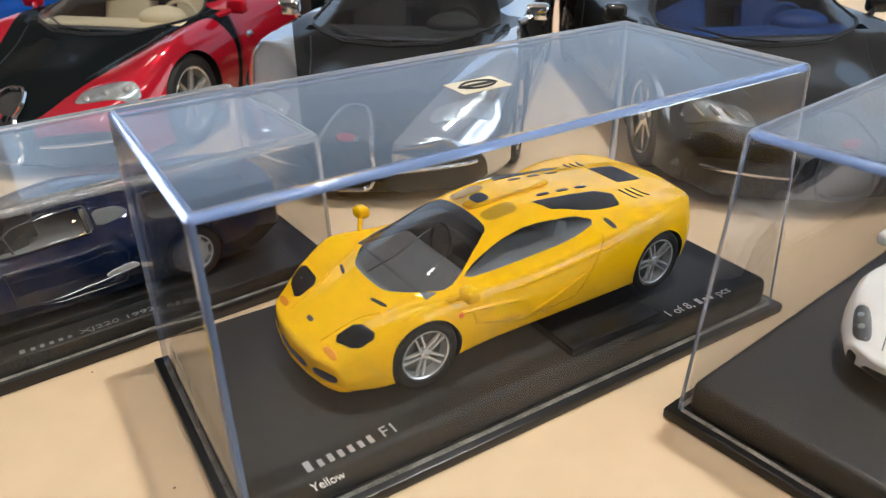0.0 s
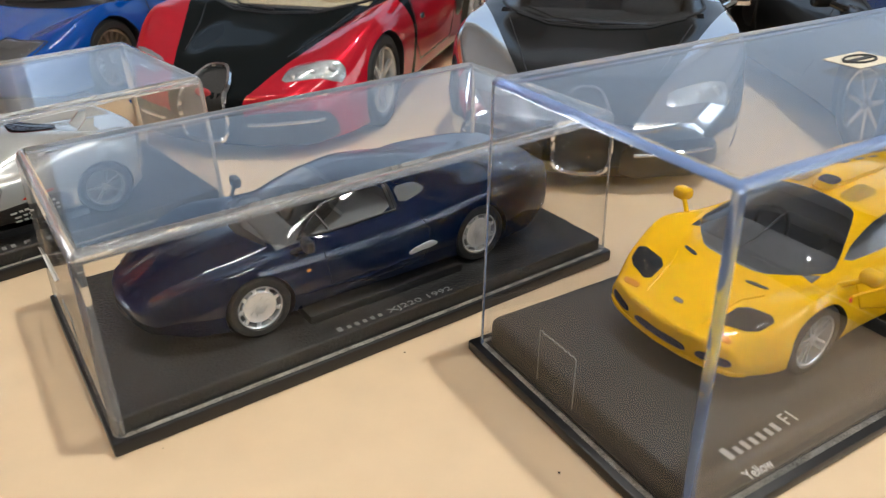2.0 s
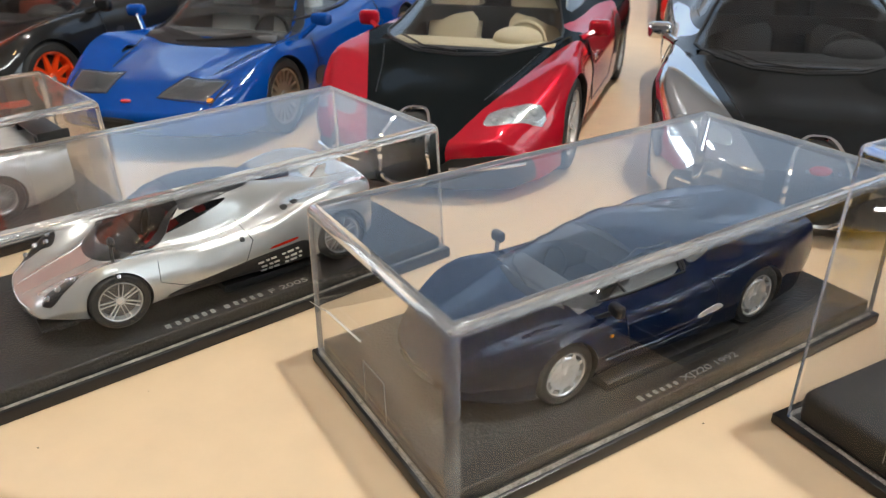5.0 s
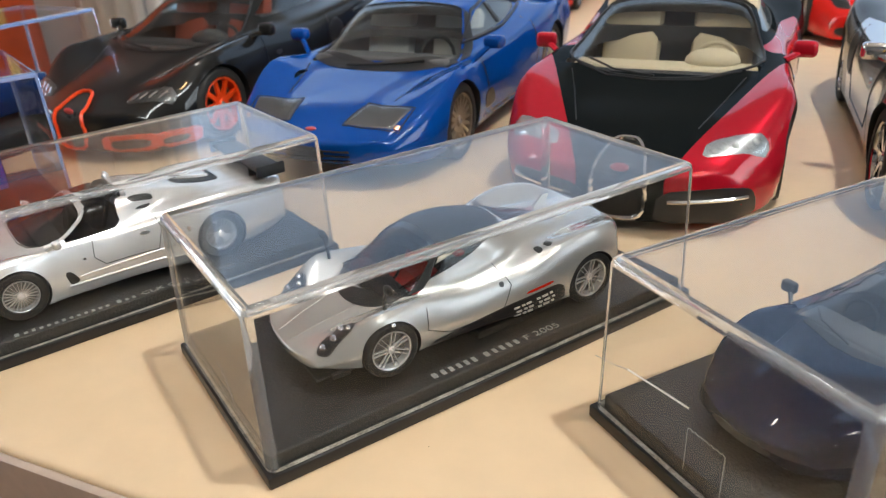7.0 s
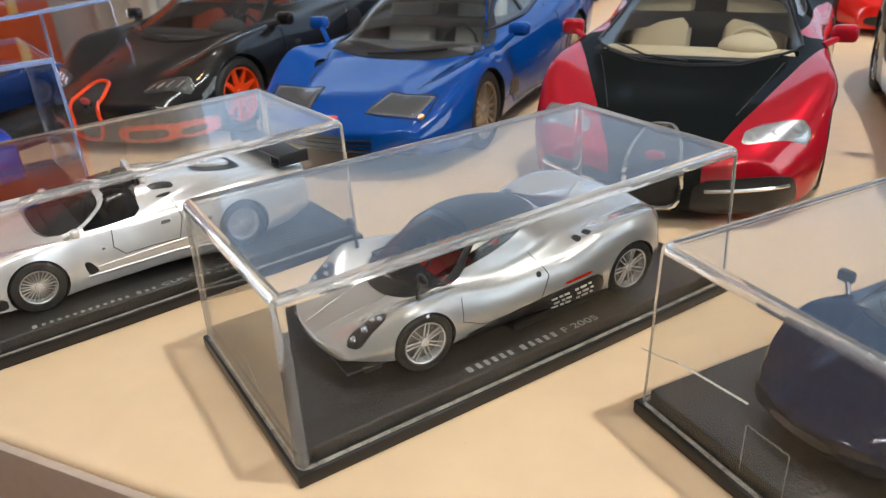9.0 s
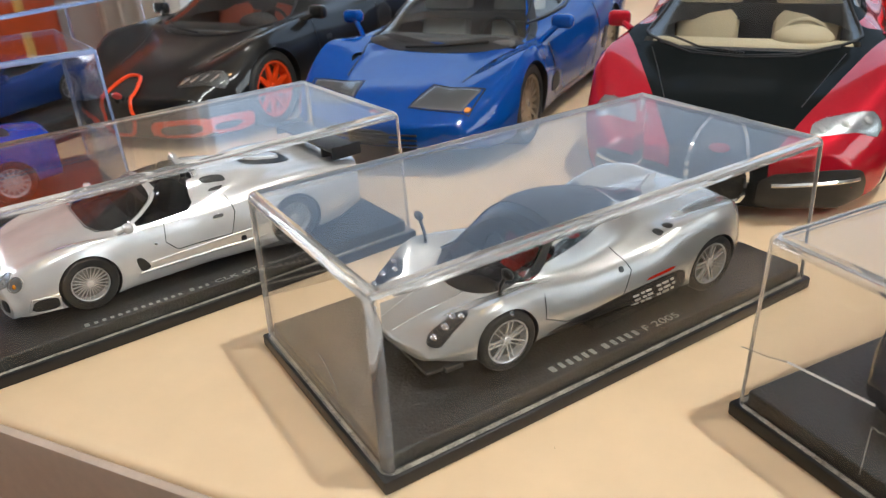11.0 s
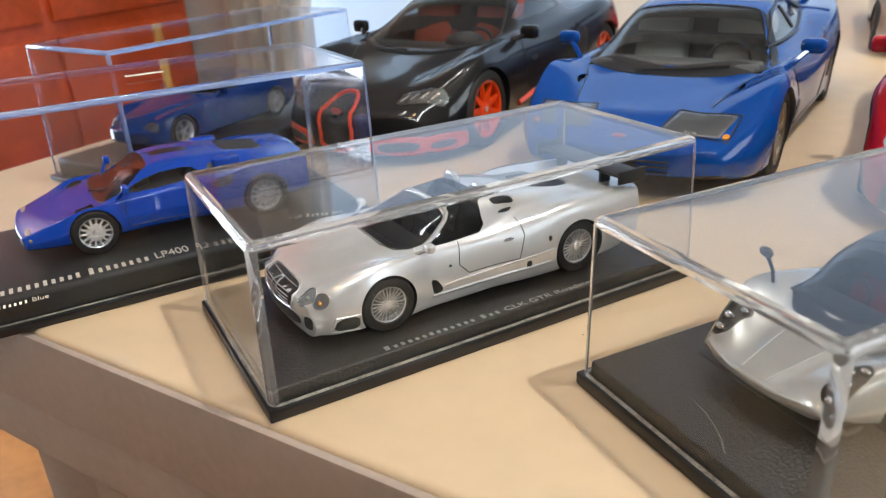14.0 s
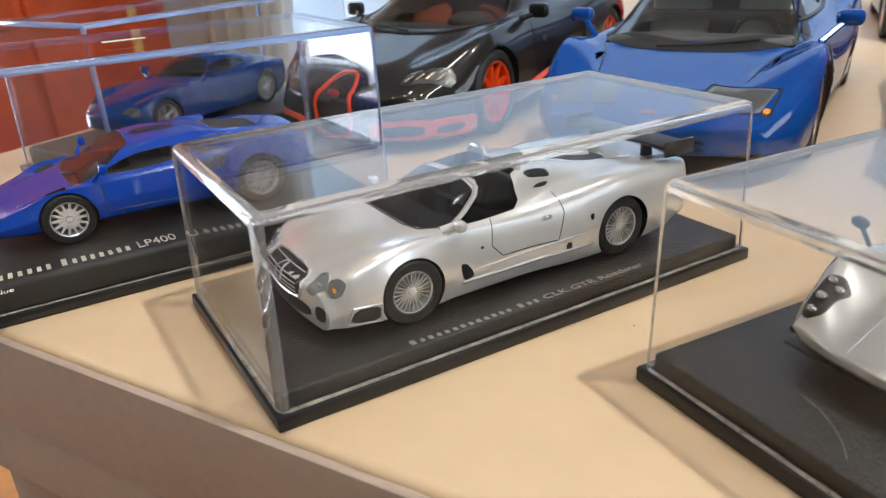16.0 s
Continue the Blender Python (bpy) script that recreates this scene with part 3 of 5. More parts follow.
WEDGE = dict(soft=0.28, L=4.40, fa=0.93, ra=3.48, rf=0.315, rr=0.335, belly=0.6, nose=0.06, sweep=0.22, crown=0.88,
             zc=[(0, .40), (.25, .50), (.8, .61), (1.1, .665), (1.32, .77), (1.95, 1.08), (2.3, 1.125), (2.9, 1.09), (3.4, 1.03), (4.4, .94)],
             zs=[(0, .39), (.3, .52), (.95, .745), (1.4, .70), (2.2, .72), (3.4, .87), (4.4, .88)],
             ws=[(0, .64), (.3, .80), (.95, .88), (1.6, .85), (3.4, .89), (4.4, .80)],
             wm=[(0, .72), (.3, .88), (.95, .955), (1.7, .92), (2.6, .95), (3.4, .97), (4.4, .88)],
             zi=[(0, .395), (.3, .505), (.95, .625), (1.2, .68), (2.0, .78), (2.8, .86), (3.4, .92), (4.4, .90)],
             wi=[(0, .4), (.95, .56), (1.25, .69), (2.0, .73), (2.8, .70), (3.4, .62), (4.4, .55)],
             wr=[(0, .2), (.95, .30), (1.3, .46), (2.0, .50), (2.6, .50), (3.4, .42), (4.4, .3)],
             screen=[(1.10, 0), (1.14, .42), (1.30, .68), (1.38, .71), (1.93, .52), (1.98, .44), (2.0, 0)],
             window=[(1.66, .82), (2.05, 1.0), (2.4, 1.05), (2.8, 1.02), (3.05, .93), (2.4, .84)], sill=0.74, tub=(1.2, 2.35, 0.68), dash=-0.04)
PLAINCAR = dict(L=4.29, fa=0.80, ra=3.52, rf=0.315, rr=0.335, nose=0.07, sweep=0.30, crown=0.80,
            zc=[(0, .40), (.3, .53), (.7, .64), (1.1, .71), (1.3, .79), (1.9, 1.07), (2.3, 1.14), (2.8, 1.11), (3.4, 1.0), (4.0, .92), (4.29, .86)],
            zs=[(0, .38), (.35, .56), (.8, .715), (1.3, .69), (1.9, .66), (2.6, .73), (3.4, .88), (3.9, .89), (4.29, .84)],
            ws=[(0, .54), (.35, .70), (.8, .80), (1.4, .79), (2.4, .82), (3.4, .83), (4.29, .70)],
            wm=[(0, .62), (.35, .80), (.8, .90), (1.5, .86), (2.4, .89), (3.4, .915), (4.0, .87), (4.29, .78)],
            zi=[(0, .39), (.35, .52), (.8, .625), (1.2, .71), (1.9, .735), (2.6, .82), (3.2, .93), (4.29, .85)],
            wi=[(0, .33), (.8, .48), (1.2, .63), (1.9, .70), (2.6, .69), (3.2, .55), (4.29, .42)],
            wr=[(0, .16), (.8, .24), (1.15, .38), (1.9, .46), (2.4, .46), (3.0, .34), (4.29, .2)],
            screen=[(1.06, 0), (1.10, .36), (1.28, .64), (1.36, .67), (1.95, .49), (2.0, .40), (2.02, 0)],
            window=[(1.50, .745), (1.95, .985), (2.3, 1.03), (2.72, .985), (2.92, .90), (2.3, .80)], sill=0.72, tub=(1.2, 2.7, 0.64))
YCAR = dict(L=4.18, fa=0.80, ra=3.50, rf=0.315, rr=0.33, nose=0.06, sweep=0.20, sweep_t=0.22, crown=0.82,
            zb=[(0, .12), (.4, .12), (.9, .16), (3.6, .17), (4.18, .28)],
            zc=[(-.1, .36), (0, .40), (.3, .535), (.68, .665), (.9, .76), (1.3, .93), (1.75, 1.07), (2.2, 1.12), (2.8, 1.08), (3.4, .985), (4.0, .90), (4.18, .86)],
            zs=[(0, .37), (.35, .57), (.8, .735), (1.3, .69), (1.9, .67), (2.6, .74), (3.4, .88), (3.9, .885), (4.18, .84)],
            ws=[(0, .62), (.35, .76), (.8, .82), (1.4, .79), (2.4, .82), (3.4, .83), (4.18, .70)],
            wm=[(0, .72), (.35, .86), (.8, .905), (1.5, .865), (2.4, .89), (3.4, .915), (4.0, .87), (4.18, .80)],
            zi=[(0, .39), (.35, .53), (.75, .645), (1.2, .72), (1.9, .755), (2.6, .83), (3.2, .93), (4.18, .85)],
            wi=[(0, .36), (.75, .52), (1.1, .67), (1.9, .71), (2.6, .69), (3.2, .55), (4.18, .42)],
            wr=[(0, .18), (.7, .26), (1.15, .42), (1.8, .45), (2.4, .46), (3.0, .34), (4.18, .2)],
            screen=[(.70, 0), (.73, .28), (.92, .50), (1.10, .635), (1.24, .63), (1.70, .42), (1.75, .34), (1.76, 0)],
            window=[(1.30, .765), (1.48, .86), (1.76, .955), (2.11, 1.015), (2.6, .975), (2.86, .885), (2.45, .815), (1.8, .785)], sill=0.70, tub=(.95, 2.6, 0.62), dash=0.2, hump=False)
NCAR = dict(L=4.93, fa=1.04, ra=3.68, rf=0.325, rr=0.34, nose=0.08, sweep=0.34, sweep_t=0.2, crown=0.78, tail=0.08,
            zc=[(0, .44), (.4, .60), (1.0, .72), (1.22, .76), (1.6, .91), (2.2, 1.12), (2.6, 1.165), (3.1, 1.12), (3.8, .98), (4.5, .88), (4.93, .84)],
            zs=[(0, .43), (.4, .63), (.7, .725), (1.04, .765), (1.6, .71), (2.3, .70), (3.0, .76), (3.7, .86), (4.4, .86), (4.93, .82)],
            ws=[(0, .56), (.4, .77), (1.04, .89), (1.8, .87), (2.8, .90), (3.7, .91), (4.93, .70)],
            wm=[(0, .66), (.4, .86), (1.04, .98), (1.8, .95), (2.8, .98), (3.7, 1.0), (4.4, .93), (4.93, .78)],
            zi=[(0, .43), (.4, .56), (1.04, .68), (1.5, .76), (2.2, .78), (2.9, .86), (3.6, .93), (4.93, .83)],
            wi=[(0, .35), (1.04, .55), (1.5, .70), (2.2, .76), (3.0, .72), (3.8, .55), (4.93, .4)],
            wr=[(0, .18), (1.04, .28), (1.5, .42), (2.2, .50), (2.7, .50), (3.5, .34), (4.93, .2)],
            screen=[(1.22, 0), (1.26, .38), (1.42, .64), (1.60, .71), (2.16, .55), (2.22, .45), (2.24, 0)],
            window=[(1.62, .80), (1.98, .985), (2.3, 1.065), (2.66, 1.07), (2.68, .85), (2.1, .82)], sill=0.77, tub=(1.36, 2.9, 0.68), hump=False)
SCAR = dict(L=4.30, fa=0.87, ra=3.60, rf=0.325, rr=0.34, nose=0.05, sweep=0.24, sweep_t=0.28, zb=[(0, .25), (.4, .20), (.9, .15), (3.9, .15), (4.3, .28)], crown=0.78, tail=0.05,
            zc=[(0, .36), (.3, .46), (.7, .57), (.8, .62), (1.25, .91), (1.75, 1.15), (2.1, 1.215), (2.6, 1.165), (3.2, .99), (3.9, .86), (4.3, .84)],
            zs=[(0, .36), (.35, .58), (.85, .77), (1.3, .74), (1.9, .64), (2.6, .70), (3.2, .91), (3.6, .975), (4.1, .94), (4.3, .86)],
            ws=[(0, .58), (.35, .74), (.85, .86), (1.4, .82), (2.2, .85), (2.9, .89), (3.6, .91), (4.44, .76)],
            wm=[(0, .72), (.35, .88), (.87, .985), (1.5, .92), (2.2, .93), (2.9, .99), (3.6, 1.02), (4.2, .95), (4.44, .86)],
            zi=[(0, .355), (.35, .47), (.85, .60), (1.15, .70), (1.8, .74), (2.4, .80), (3.0, .86), (3.6, .86), (4.44, .84)],
            wi=[(0, .26), (.85, .46), (1.15, .60), (1.8, .68), (2.4, .66), (3.0, .56), (4.44, .45)],
            wr=[(0, .13), (.85, .28), (1.15, .43), (1.8, .53), (2.3, .50), (3.0, .30), (4.44, .2)],
            screen=[(.80, 0), (.84, .28), (1.02, .50), (1.20, .60), (1.38, .65), (1.74, .55), (1.80, .42), (1.82, 0)],
            window=[(1.14, .765), (1.40, .875), (1.75, 1.01), (2.05, 1.075), (2.36, 1.065), (2.10, .975), (1.80, .90), (1.50, .825)], sill=0.72, tub=(1.0, 2.15, 0.60), seat=REDCAB, hump=False)
RCAR = dict(x0=0.09, L=4.85, fa=1.03, ra=3.70, rf=0.33, rr=0.345, nose=0.05, sweep=0.15, crown=0.84, tail=0.05, zb=[(0, .12), (.4, .12), (1.3, .07), (3.3, .07), (4.3, .12), (4.85, .25)],
            zc=[(.14, .55), (.3, .665), (.8, .79), (1.15, .835), (1.6, .985), (2.1, 1.13), (2.45, 1.16), (3.0, 1.12), (3.6, 1.0), (4.3, .92), (4.85, .90)],
            zs=[(.14, .49), (.32, .645), (1.03, .805), (1.6, .765), (2.3, .73), (3.0, .82), (3.7, .92), (4.3, .90), (4.85, .88)],
            ws=[(.14, .70), (.35, .82), (1.03, .88), (1.8, .84), (2.8, .86), (3.7, .90), (4.85, .82)],
            wm=[(.14, .82), (.35, .93), (1.03, .975), (1.6, .905), (2.4, .90), (3.1, .97), (3.7, .985), (4.4, .96), (4.85, .90)],
            zi=[(.14, .545), (.3, .655), (1.03, .79), (1.4, .805), (2.2, .82), (3.0, .93), (3.7, .95), (4.85, .89)],
            wi=[(0, .42), (1.03, .66), (1.4, .79), (2.2, .76), (3.0, .64), (3.7, .55), (4.85, .5)],
            wr=[(0, .2), (1.03, .30), (1.5, .42), (2.2, .52), (2.7, .52), (3.4, .34), (4.85, .25)],
            screen=[(1.22, 0), (1.23, .40), (1.30, .61), (1.44, .72), (1.62, .735), (1.96, .60), (2.01, .45), (2.02, 0)],
            window=[(1.64, .815), (1.95, 1.04), (2.2, 1.14), (2.44, 1.14), (2.44, .825), (2.0, .81)], sill=0.79, tub=(1.40, 2.65, 0.64), hump=False,
            open=[(2.10, 0), (2.10, .54), (2.18, .67), (2.44, .67), (2.48, .50), (2.60, .46), (2.60, 0)])
BCAR = dict(zb=[(0, .22), (.4, .20), (1.3, .21), (3.0, .21), (4.14, .3)], soft=0.14, L=4.14, fa=0.93, ra=3.38, rf=0.315, rr=0.335, nose=0.04, sweep=0.10, sweep_t=0.05, crown=0.9, tail=0.04,
            zc=[(0, .40), (.4, .52), (.95, .645), (1.25, .76), (1.86, 1.045), (2.15, 1.07), (2.6, 1.05), (3.3, .96), (4.14, .86)],
            zs=[(0, .40), (.4, .52), (.93, .68), (1.4, .68), (2.2, .70), (3.0, .80), (3.4, .87), (4.14, .82)],
            ws=[(0, .70), (.4, .78), (.93, .86), (1.6, .84), (3.0, .88), (4.14, .84)],
            wm=[(0, .78), (.4, .86), (.93, .93), (1.7, .90), (2.6, .93), (3.38, .95), (4.14, .90)],
            zi=[(0, .40), (.4, .52), (.93, .635), (1.25, .69), (2.1, .725), (2.8, .86), (3.4, .92), (4.14, .84)],
            wi=[(0, .45), (.93, .70), (1.25, .78), (2.1, .80), (2.8, .74), (3.4, .6), (4.14, .6)],
            wr=[(0, .25), (.93, .35), (1.25, .48), (1.95, .53), (2.5, .50), (3.3, .36), (4.14, .3)],
            screen=[(.97, 0), (.98, .4), (1.04, .68), (1.22, .71), (1.78, .50), (1.83, .40), (1.85, 0)],
            window=[(1.33, .735), (1.84, .925), (2.36, .945), (2.50, .86), (2.46, .80), (2.0, .755)], sill=0.69, tub=(1.15, 2.5, 0.66), hump=False)
GTCAR = dict(L=4.55, fa=0.78, ra=3.58, rf=0.33, rr=0.335, nose=0.08, sweep=0.26, sweep_t=0.2, crown=0.80, tail=0.07,
             zc=[(0, .48), (.35, .66), (1.0, .79), (1.62, .86), (2.25, 1.15), (2.7, 1.22), (3.2, 1.18), (3.9, .99), (4.55, .84)],
             zs=[(0, .46), (.35, .63), (.78, .78), (1.5, .77), (2.3, .76), (3.0, .80), (3.58, .86), (4.55, .80)],
             ws=[(0, .56), (.35, .74), (.78, .83), (1.7, .82), (2.8, .84), (3.58, .86), (4.55, .68)],
             wm=[(0, .64), (.35, .83), (.78, .91), (1.7, .89), (2.8, .91), (3.58, .93), (4.55, .76)],
             zi=[(0, .47), (.35, .63), (1.0, .75), (1.7, .82), (2.4, .86), (3.2, .90), (4.0, .90), (4.55, .82)],
             wi=[(0, .34), (1.0, .56), (1.7, .70), (2.4, .72), (3.2, .68), (4.0, .52), (4.55, .42)],
             wr=[(0, .17), (1.0, .30), (1.7, .44), (2.4, .49), (3.0, .48), (3.8, .34), (4.55, .2)],
             screen=[(1.66, 0), (1.70, .38), (1.84, .62), (1.95, .68), (2.30, .54), (2.34, .44), (2.36, 0)],
             window=[(1.98, .86), (2.26, 1.03), (2.6, 1.09), (3.0, 1.07), (3.35, .96), (2.7, .88)], sill=0.82, tub=(1.8, 3.1, 0.66), hump=False)
GCAR = dict(PLAINCAR, L=4.64, fa=0.95, ra=3.66, rf=0.34, rr=0.35)


def car_pose(hub, degrees, spec, scale, ground):
    """The pose of a car from the place of its front wheel's face on the -y side."""
    d = radians(degrees)
    u, v = Vector((math.cos(d), math.sin(d))), Vector((-math.sin(d), math.cos(d)))
    w = curve(spec["wm"])(spec["fa"]) - 0.02
    o = Vector(hub) + v * w / scale - u * spec["fa"] / scale
    return pose(o.x, o.y, ground, 0, 0, degrees)


def lamps(car, outline, axis, glass=LENS, bowl=DARKALLOY, label="clear headlight lens", bulbs=(), soft=2):
    """A pair of headlights: a bowl under a clear lens, with round lamps in it."""
    for s in (-1, 1):
        o = [(y, z) if s > 0 else (-y, z) for y, z in outline] if axis == "front" else [(x, s * y) for x, y in outline]
        head = car.patch("headlight", o, axis, bowl, off=0.004, thick=0.03, label=label, soft=soft)
        for a, b, r in bulbs:
            p, nrm = car.on(axis, *((s * a, b) if axis == "front" else (a, s * b)), 0.013 - r)
            bm = bmesh.new()
            bmesh.ops.create_uvsphere(bm, u_segments=14, v_segments=8, radius=r, matrix=Matrix.Translation(p))
            car.add("lamp", bm, REFLECTOR, parent=head)
        lens = car.patch("lens", o, axis, glass, off=0.016, thick=-0.009, parent=head, soft=soft)
        lens.visible_shadow = False


# ---- display cases ----
CASES = {}


def lid_mesh(L, W, H, z0, t, taper, soft, lean):
    """Five walls of clear plastic with real thickness, open below, edges softened."""
    bm = bmesh.new()
    g = 0.0008

    def ring(inset, z, f):
        i = inset + taper * f
        a, b = inset + lean[0] * f, W - inset - lean[1] * f
        return [bm.verts.new(p) for p in ((i, a, z), (L - i, a, z), (L - i, b, z), (i, b, z))]
    o0, o1, i0, i1 = ring(g, z0, 0), ring(g, H, 1), ring(g + t, z0, 0), ring(g + t, H - t, 1)
    for k in range(4):
        n = (k + 1) % 4
        bm.faces.new((o0[k], o0[n], o1[n], o1[k]))
        bm.faces.new((i0[n], i0[k], i1[k], i1[n]))
        bm.faces.new((o0[n], o0[k], i0[k], i0[n]))
    bm.faces.new(o1)
    bm.faces.new(i1[::-1])
    bmesh.ops.recalc_face_normals(bm, faces=bm.faces)
    es = [e for e in bm.edges if all(v in o1 for v in e.verts) or (any(v in o1 for v in e.verts) and any(v in o0 for v in e.verts))]
    low = [f for f in bm.faces if all(abs(v.co.z - z0) < 1e-6 for v in f.verts)]
    for f in low:
        f.material_index = 1
    r = bmesh.ops.bevel(bm, geom=es, offset=soft, segments=3, affect="EDGES", profile=0.5)
    for f in r["faces"]:
        f.material_index = 2
    es = [e for e in bm.edges if e.is_valid and all((v.co.z < H - t * 0.9) for v in e.verts) and e.calc_length() > 0.02 and all(v.co.z > H - t * 1.1 for v in e.verts)]
    r = bmesh.ops.bevel(bm, geom=es, offset=0.0009, segments=3, affect="EDGES", profile=0.5)
    for f in r["faces"]:
        f.material_index = 2
    return bm


def display_case(key, corner, degrees, L, W, H, base, plinth, label, clear=ACRYL, plate_mat=BASE_FINE, t=0.0012, taper=0.0008, soft=0.0022, brim=0.0, lean=(0.0008, 0.0008)):
    m = pose(*corner, TABLE_Z, 0, 0, degrees)
    H, base = H - TABLE_Z, base - TABLE_Z
    root = empty("display_case", m, label, "display case", "display cases")
    lip = 0.0034 if brim == 0 else 0.0026
    part("base", boxed(-brim, L + brim, -brim, W + brim, 0, lip, 0.0005), EDGE, root)
    q = 0.0008 + t + 0.0005
    plate = part("base_plate", boxed(q, L - q, q, W - q, lip - 0.001, base, 0.0020 if brim else 0.0006, 3), plate_mat, root, "grained black plastic plate")
    lid = part("lid", lid_mesh(L, W, H, lip + 0.0001, t, taper, soft, lean), clear, root, "clear acrylic cover", sharp=50)
    for f in lid.data.polygons:
        f.use_smooth = f.material_index == 2
    lid.data.materials.append(FROST)
    lid.data.materials.append(SOFT_EDGE if clear is ACRYL else BLUE_EDGE)
    if plinth:
        x0, x1, w = plinth
        part("plinth", boxed(x0, x1, W / 2 - w, W / 2 + w, base - 0.001, base + 0.0022, 0.0008), EDGE, root)
    CASES[key] = (root, m, base)
    return root


def words(tokens, size, caps=False):
    """Raised print: words as letters, names as rows of plain bars; gives the mesh and its width."""
    bm, x = bmesh.new(), 0.0
    for kind, what in tokens:
        if kind == "bar":
            for i in range(what):
                h = size * (0.66 if i == 0 or caps else (0.47, 0.45, 0.52, 0.46)[i % 4])
                w = size * (0.50 if i else 0.62)
                bmesh.ops.create_cube(bm, size=1, matrix=Matrix.Translation((x + w / 2, h / 2, 0)) @ Matrix.Diagonal((w * 0.50, h, 0.0001, 1)))
                x += w * 1.06
            x += size * 0.30
        else:
            cu = bpy.data.curves.new("print", "FONT")
            cu.body, cu.size, cu.extrude = what, size, 0.00005
            tmp = new("print", cu)
            me = bpy.data.meshes.new_from_object(tmp.evaluated_get(bpy.context.evaluated_depsgraph_get()))
            wide = max((v.co.x for v in me.vertices), default=0)
            me.transform(Matrix.Translation((x, 0, 0)))
            bm.from_mesh(me)
            bpy.data.objects.remove(tmp), bpy.data.curves.remove(cu), bpy.data.meshes.remove(me)
            x += wide + size * 0.35
    return bm, x


def caption(key, start, end, tokens, size, ink, name="caption", caps=False):
    """Print on a case's plate from one place of the world to another."""
    root, m, z = CASES[key]
    z += TABLE_Z + 0.0001
    a, b = Vector((*start, z)), Vector((*end, z))
    bm, wide = words(tokens, size, caps)
    d = math.atan2(b.y - a.y, b.x - a.x)
    s = (b - a).length / wide
    bm.transform(m.inverted() @ Matrix.Translation(a) @ Matrix.Rotation(d, 4, "Z") @ Matrix.Diagonal((s, 1, 1, 1)))
    part(name, bm, ink, root, smooth=False)


display_case("y", (-0.0213, 0.1147), 37.05, 0.1461, 0.0663, 0.0638, 0.0075, (0.078, 0.105, 0.0290), "bluish clear display case with a black base around the yellow car", ACRYLB, soft=0.0014, brim=0.0010, lean=(0.0027, 0.0012))
display_case("w", (0.1085, 0.1081), 44.3, 0.150, 0.070, 0.065, 0.0075, None, "bluish clear display case, dusty black base, around the white car", ACRYLB, soft=0.0014, brim=0.0010, lean=(0.0040, 0.0040))
display_case("x", (-0.1286, 0.1243), 41.2, 0.137, 0.0675, 0.042, 0.0045, (0.048, 0.092, 0.0235), "clear display case with a grained black base around the navy car", plate_mat=BASE)
display_case("z", (-0.2390, 0.1353), 48.0, 0.137, 0.0675, 0.042, 0.0045, (0.066, 0.097, 0.0215), "clear display case with a grained black base around the silver coupe", plate_mat=BASE)
display_case("c", (-0.3518, 0.1417), 52.1, 0.137, 0.0675, 0.042, 0.0045, None, "clear display case with a grained black base around the silver roadster", plate_mat=BASE)
display_case("l", (-0.4670, 0.1322), 52.5, 0.150, 0.070, 0.061, 0.0080, None, "clear display case with a black base around the blue wedge car", ACRYLB, soft=0.0014, brim=0.0010, lean=(0.0012, 0.0045))
display_case("b", (-0.4965, 0.2555), 78.0, 0.150, 0.070, 0.061, 0.0080, None, "clear display case standing behind, around a dark blue car", ACRYLB, soft=0.0014, brim=0.0010, lean=(0.0025, 0.0025))
caption("y", (-0.0128, 0.1258), (0.0037, 0.1393), [("bar", 7), ("text", "F1")], 0.0042, WHITEINK)
caption("y", (-0.0101, 0.1216), (-0.0042, 0.1261), [("text", "Yellow")], 0.0030, WHITEINK)
caption("y", (0.0626, 0.1826), (0.0814, 0.1964), [("text", "1 of 8,"), ("bar", 3), ("text", "pcs")], 0.0036, WHITEINK)
caption("x", (-0.0924, 0.1610), (-0.0668, 0.1837), [("bar", 6), ("text", "XJ220 1992")], 0.0026, INK)
caption("z", (-0.2116, 0.1724), (-0.1821, 0.2042), [("bar", 6), ("bar", 5), ("text", "F 2005")], 0.0032, INK, caps=True)
caption("c", (-0.3352, 0.1688), (-0.2922, 0.2237), [("bar", 13), ("bar", 3), ("text", "CLK GTR Roadster")], 0.0028, INK)
caption("l", (-0.4570, 0.1535), (-0.4207, 0.2012), [("bar", 11), ("bar", 8), ("text", "LP400")], 0.0076, GOLDINK)
caption("l", (-0.4490, 0.1480), (-0.4392, 0.1609), [("bar", 7), ("text", "Blue")], 0.0042, GOLDINK)

caption("l", (-0.4050, 0.2326), (-0.3883, 0.2446), [("text", "1 of"), ("bar", 5), ("text", "pcs")], 0.0056, GOLDINK)

# ---- the cars in the cases ----


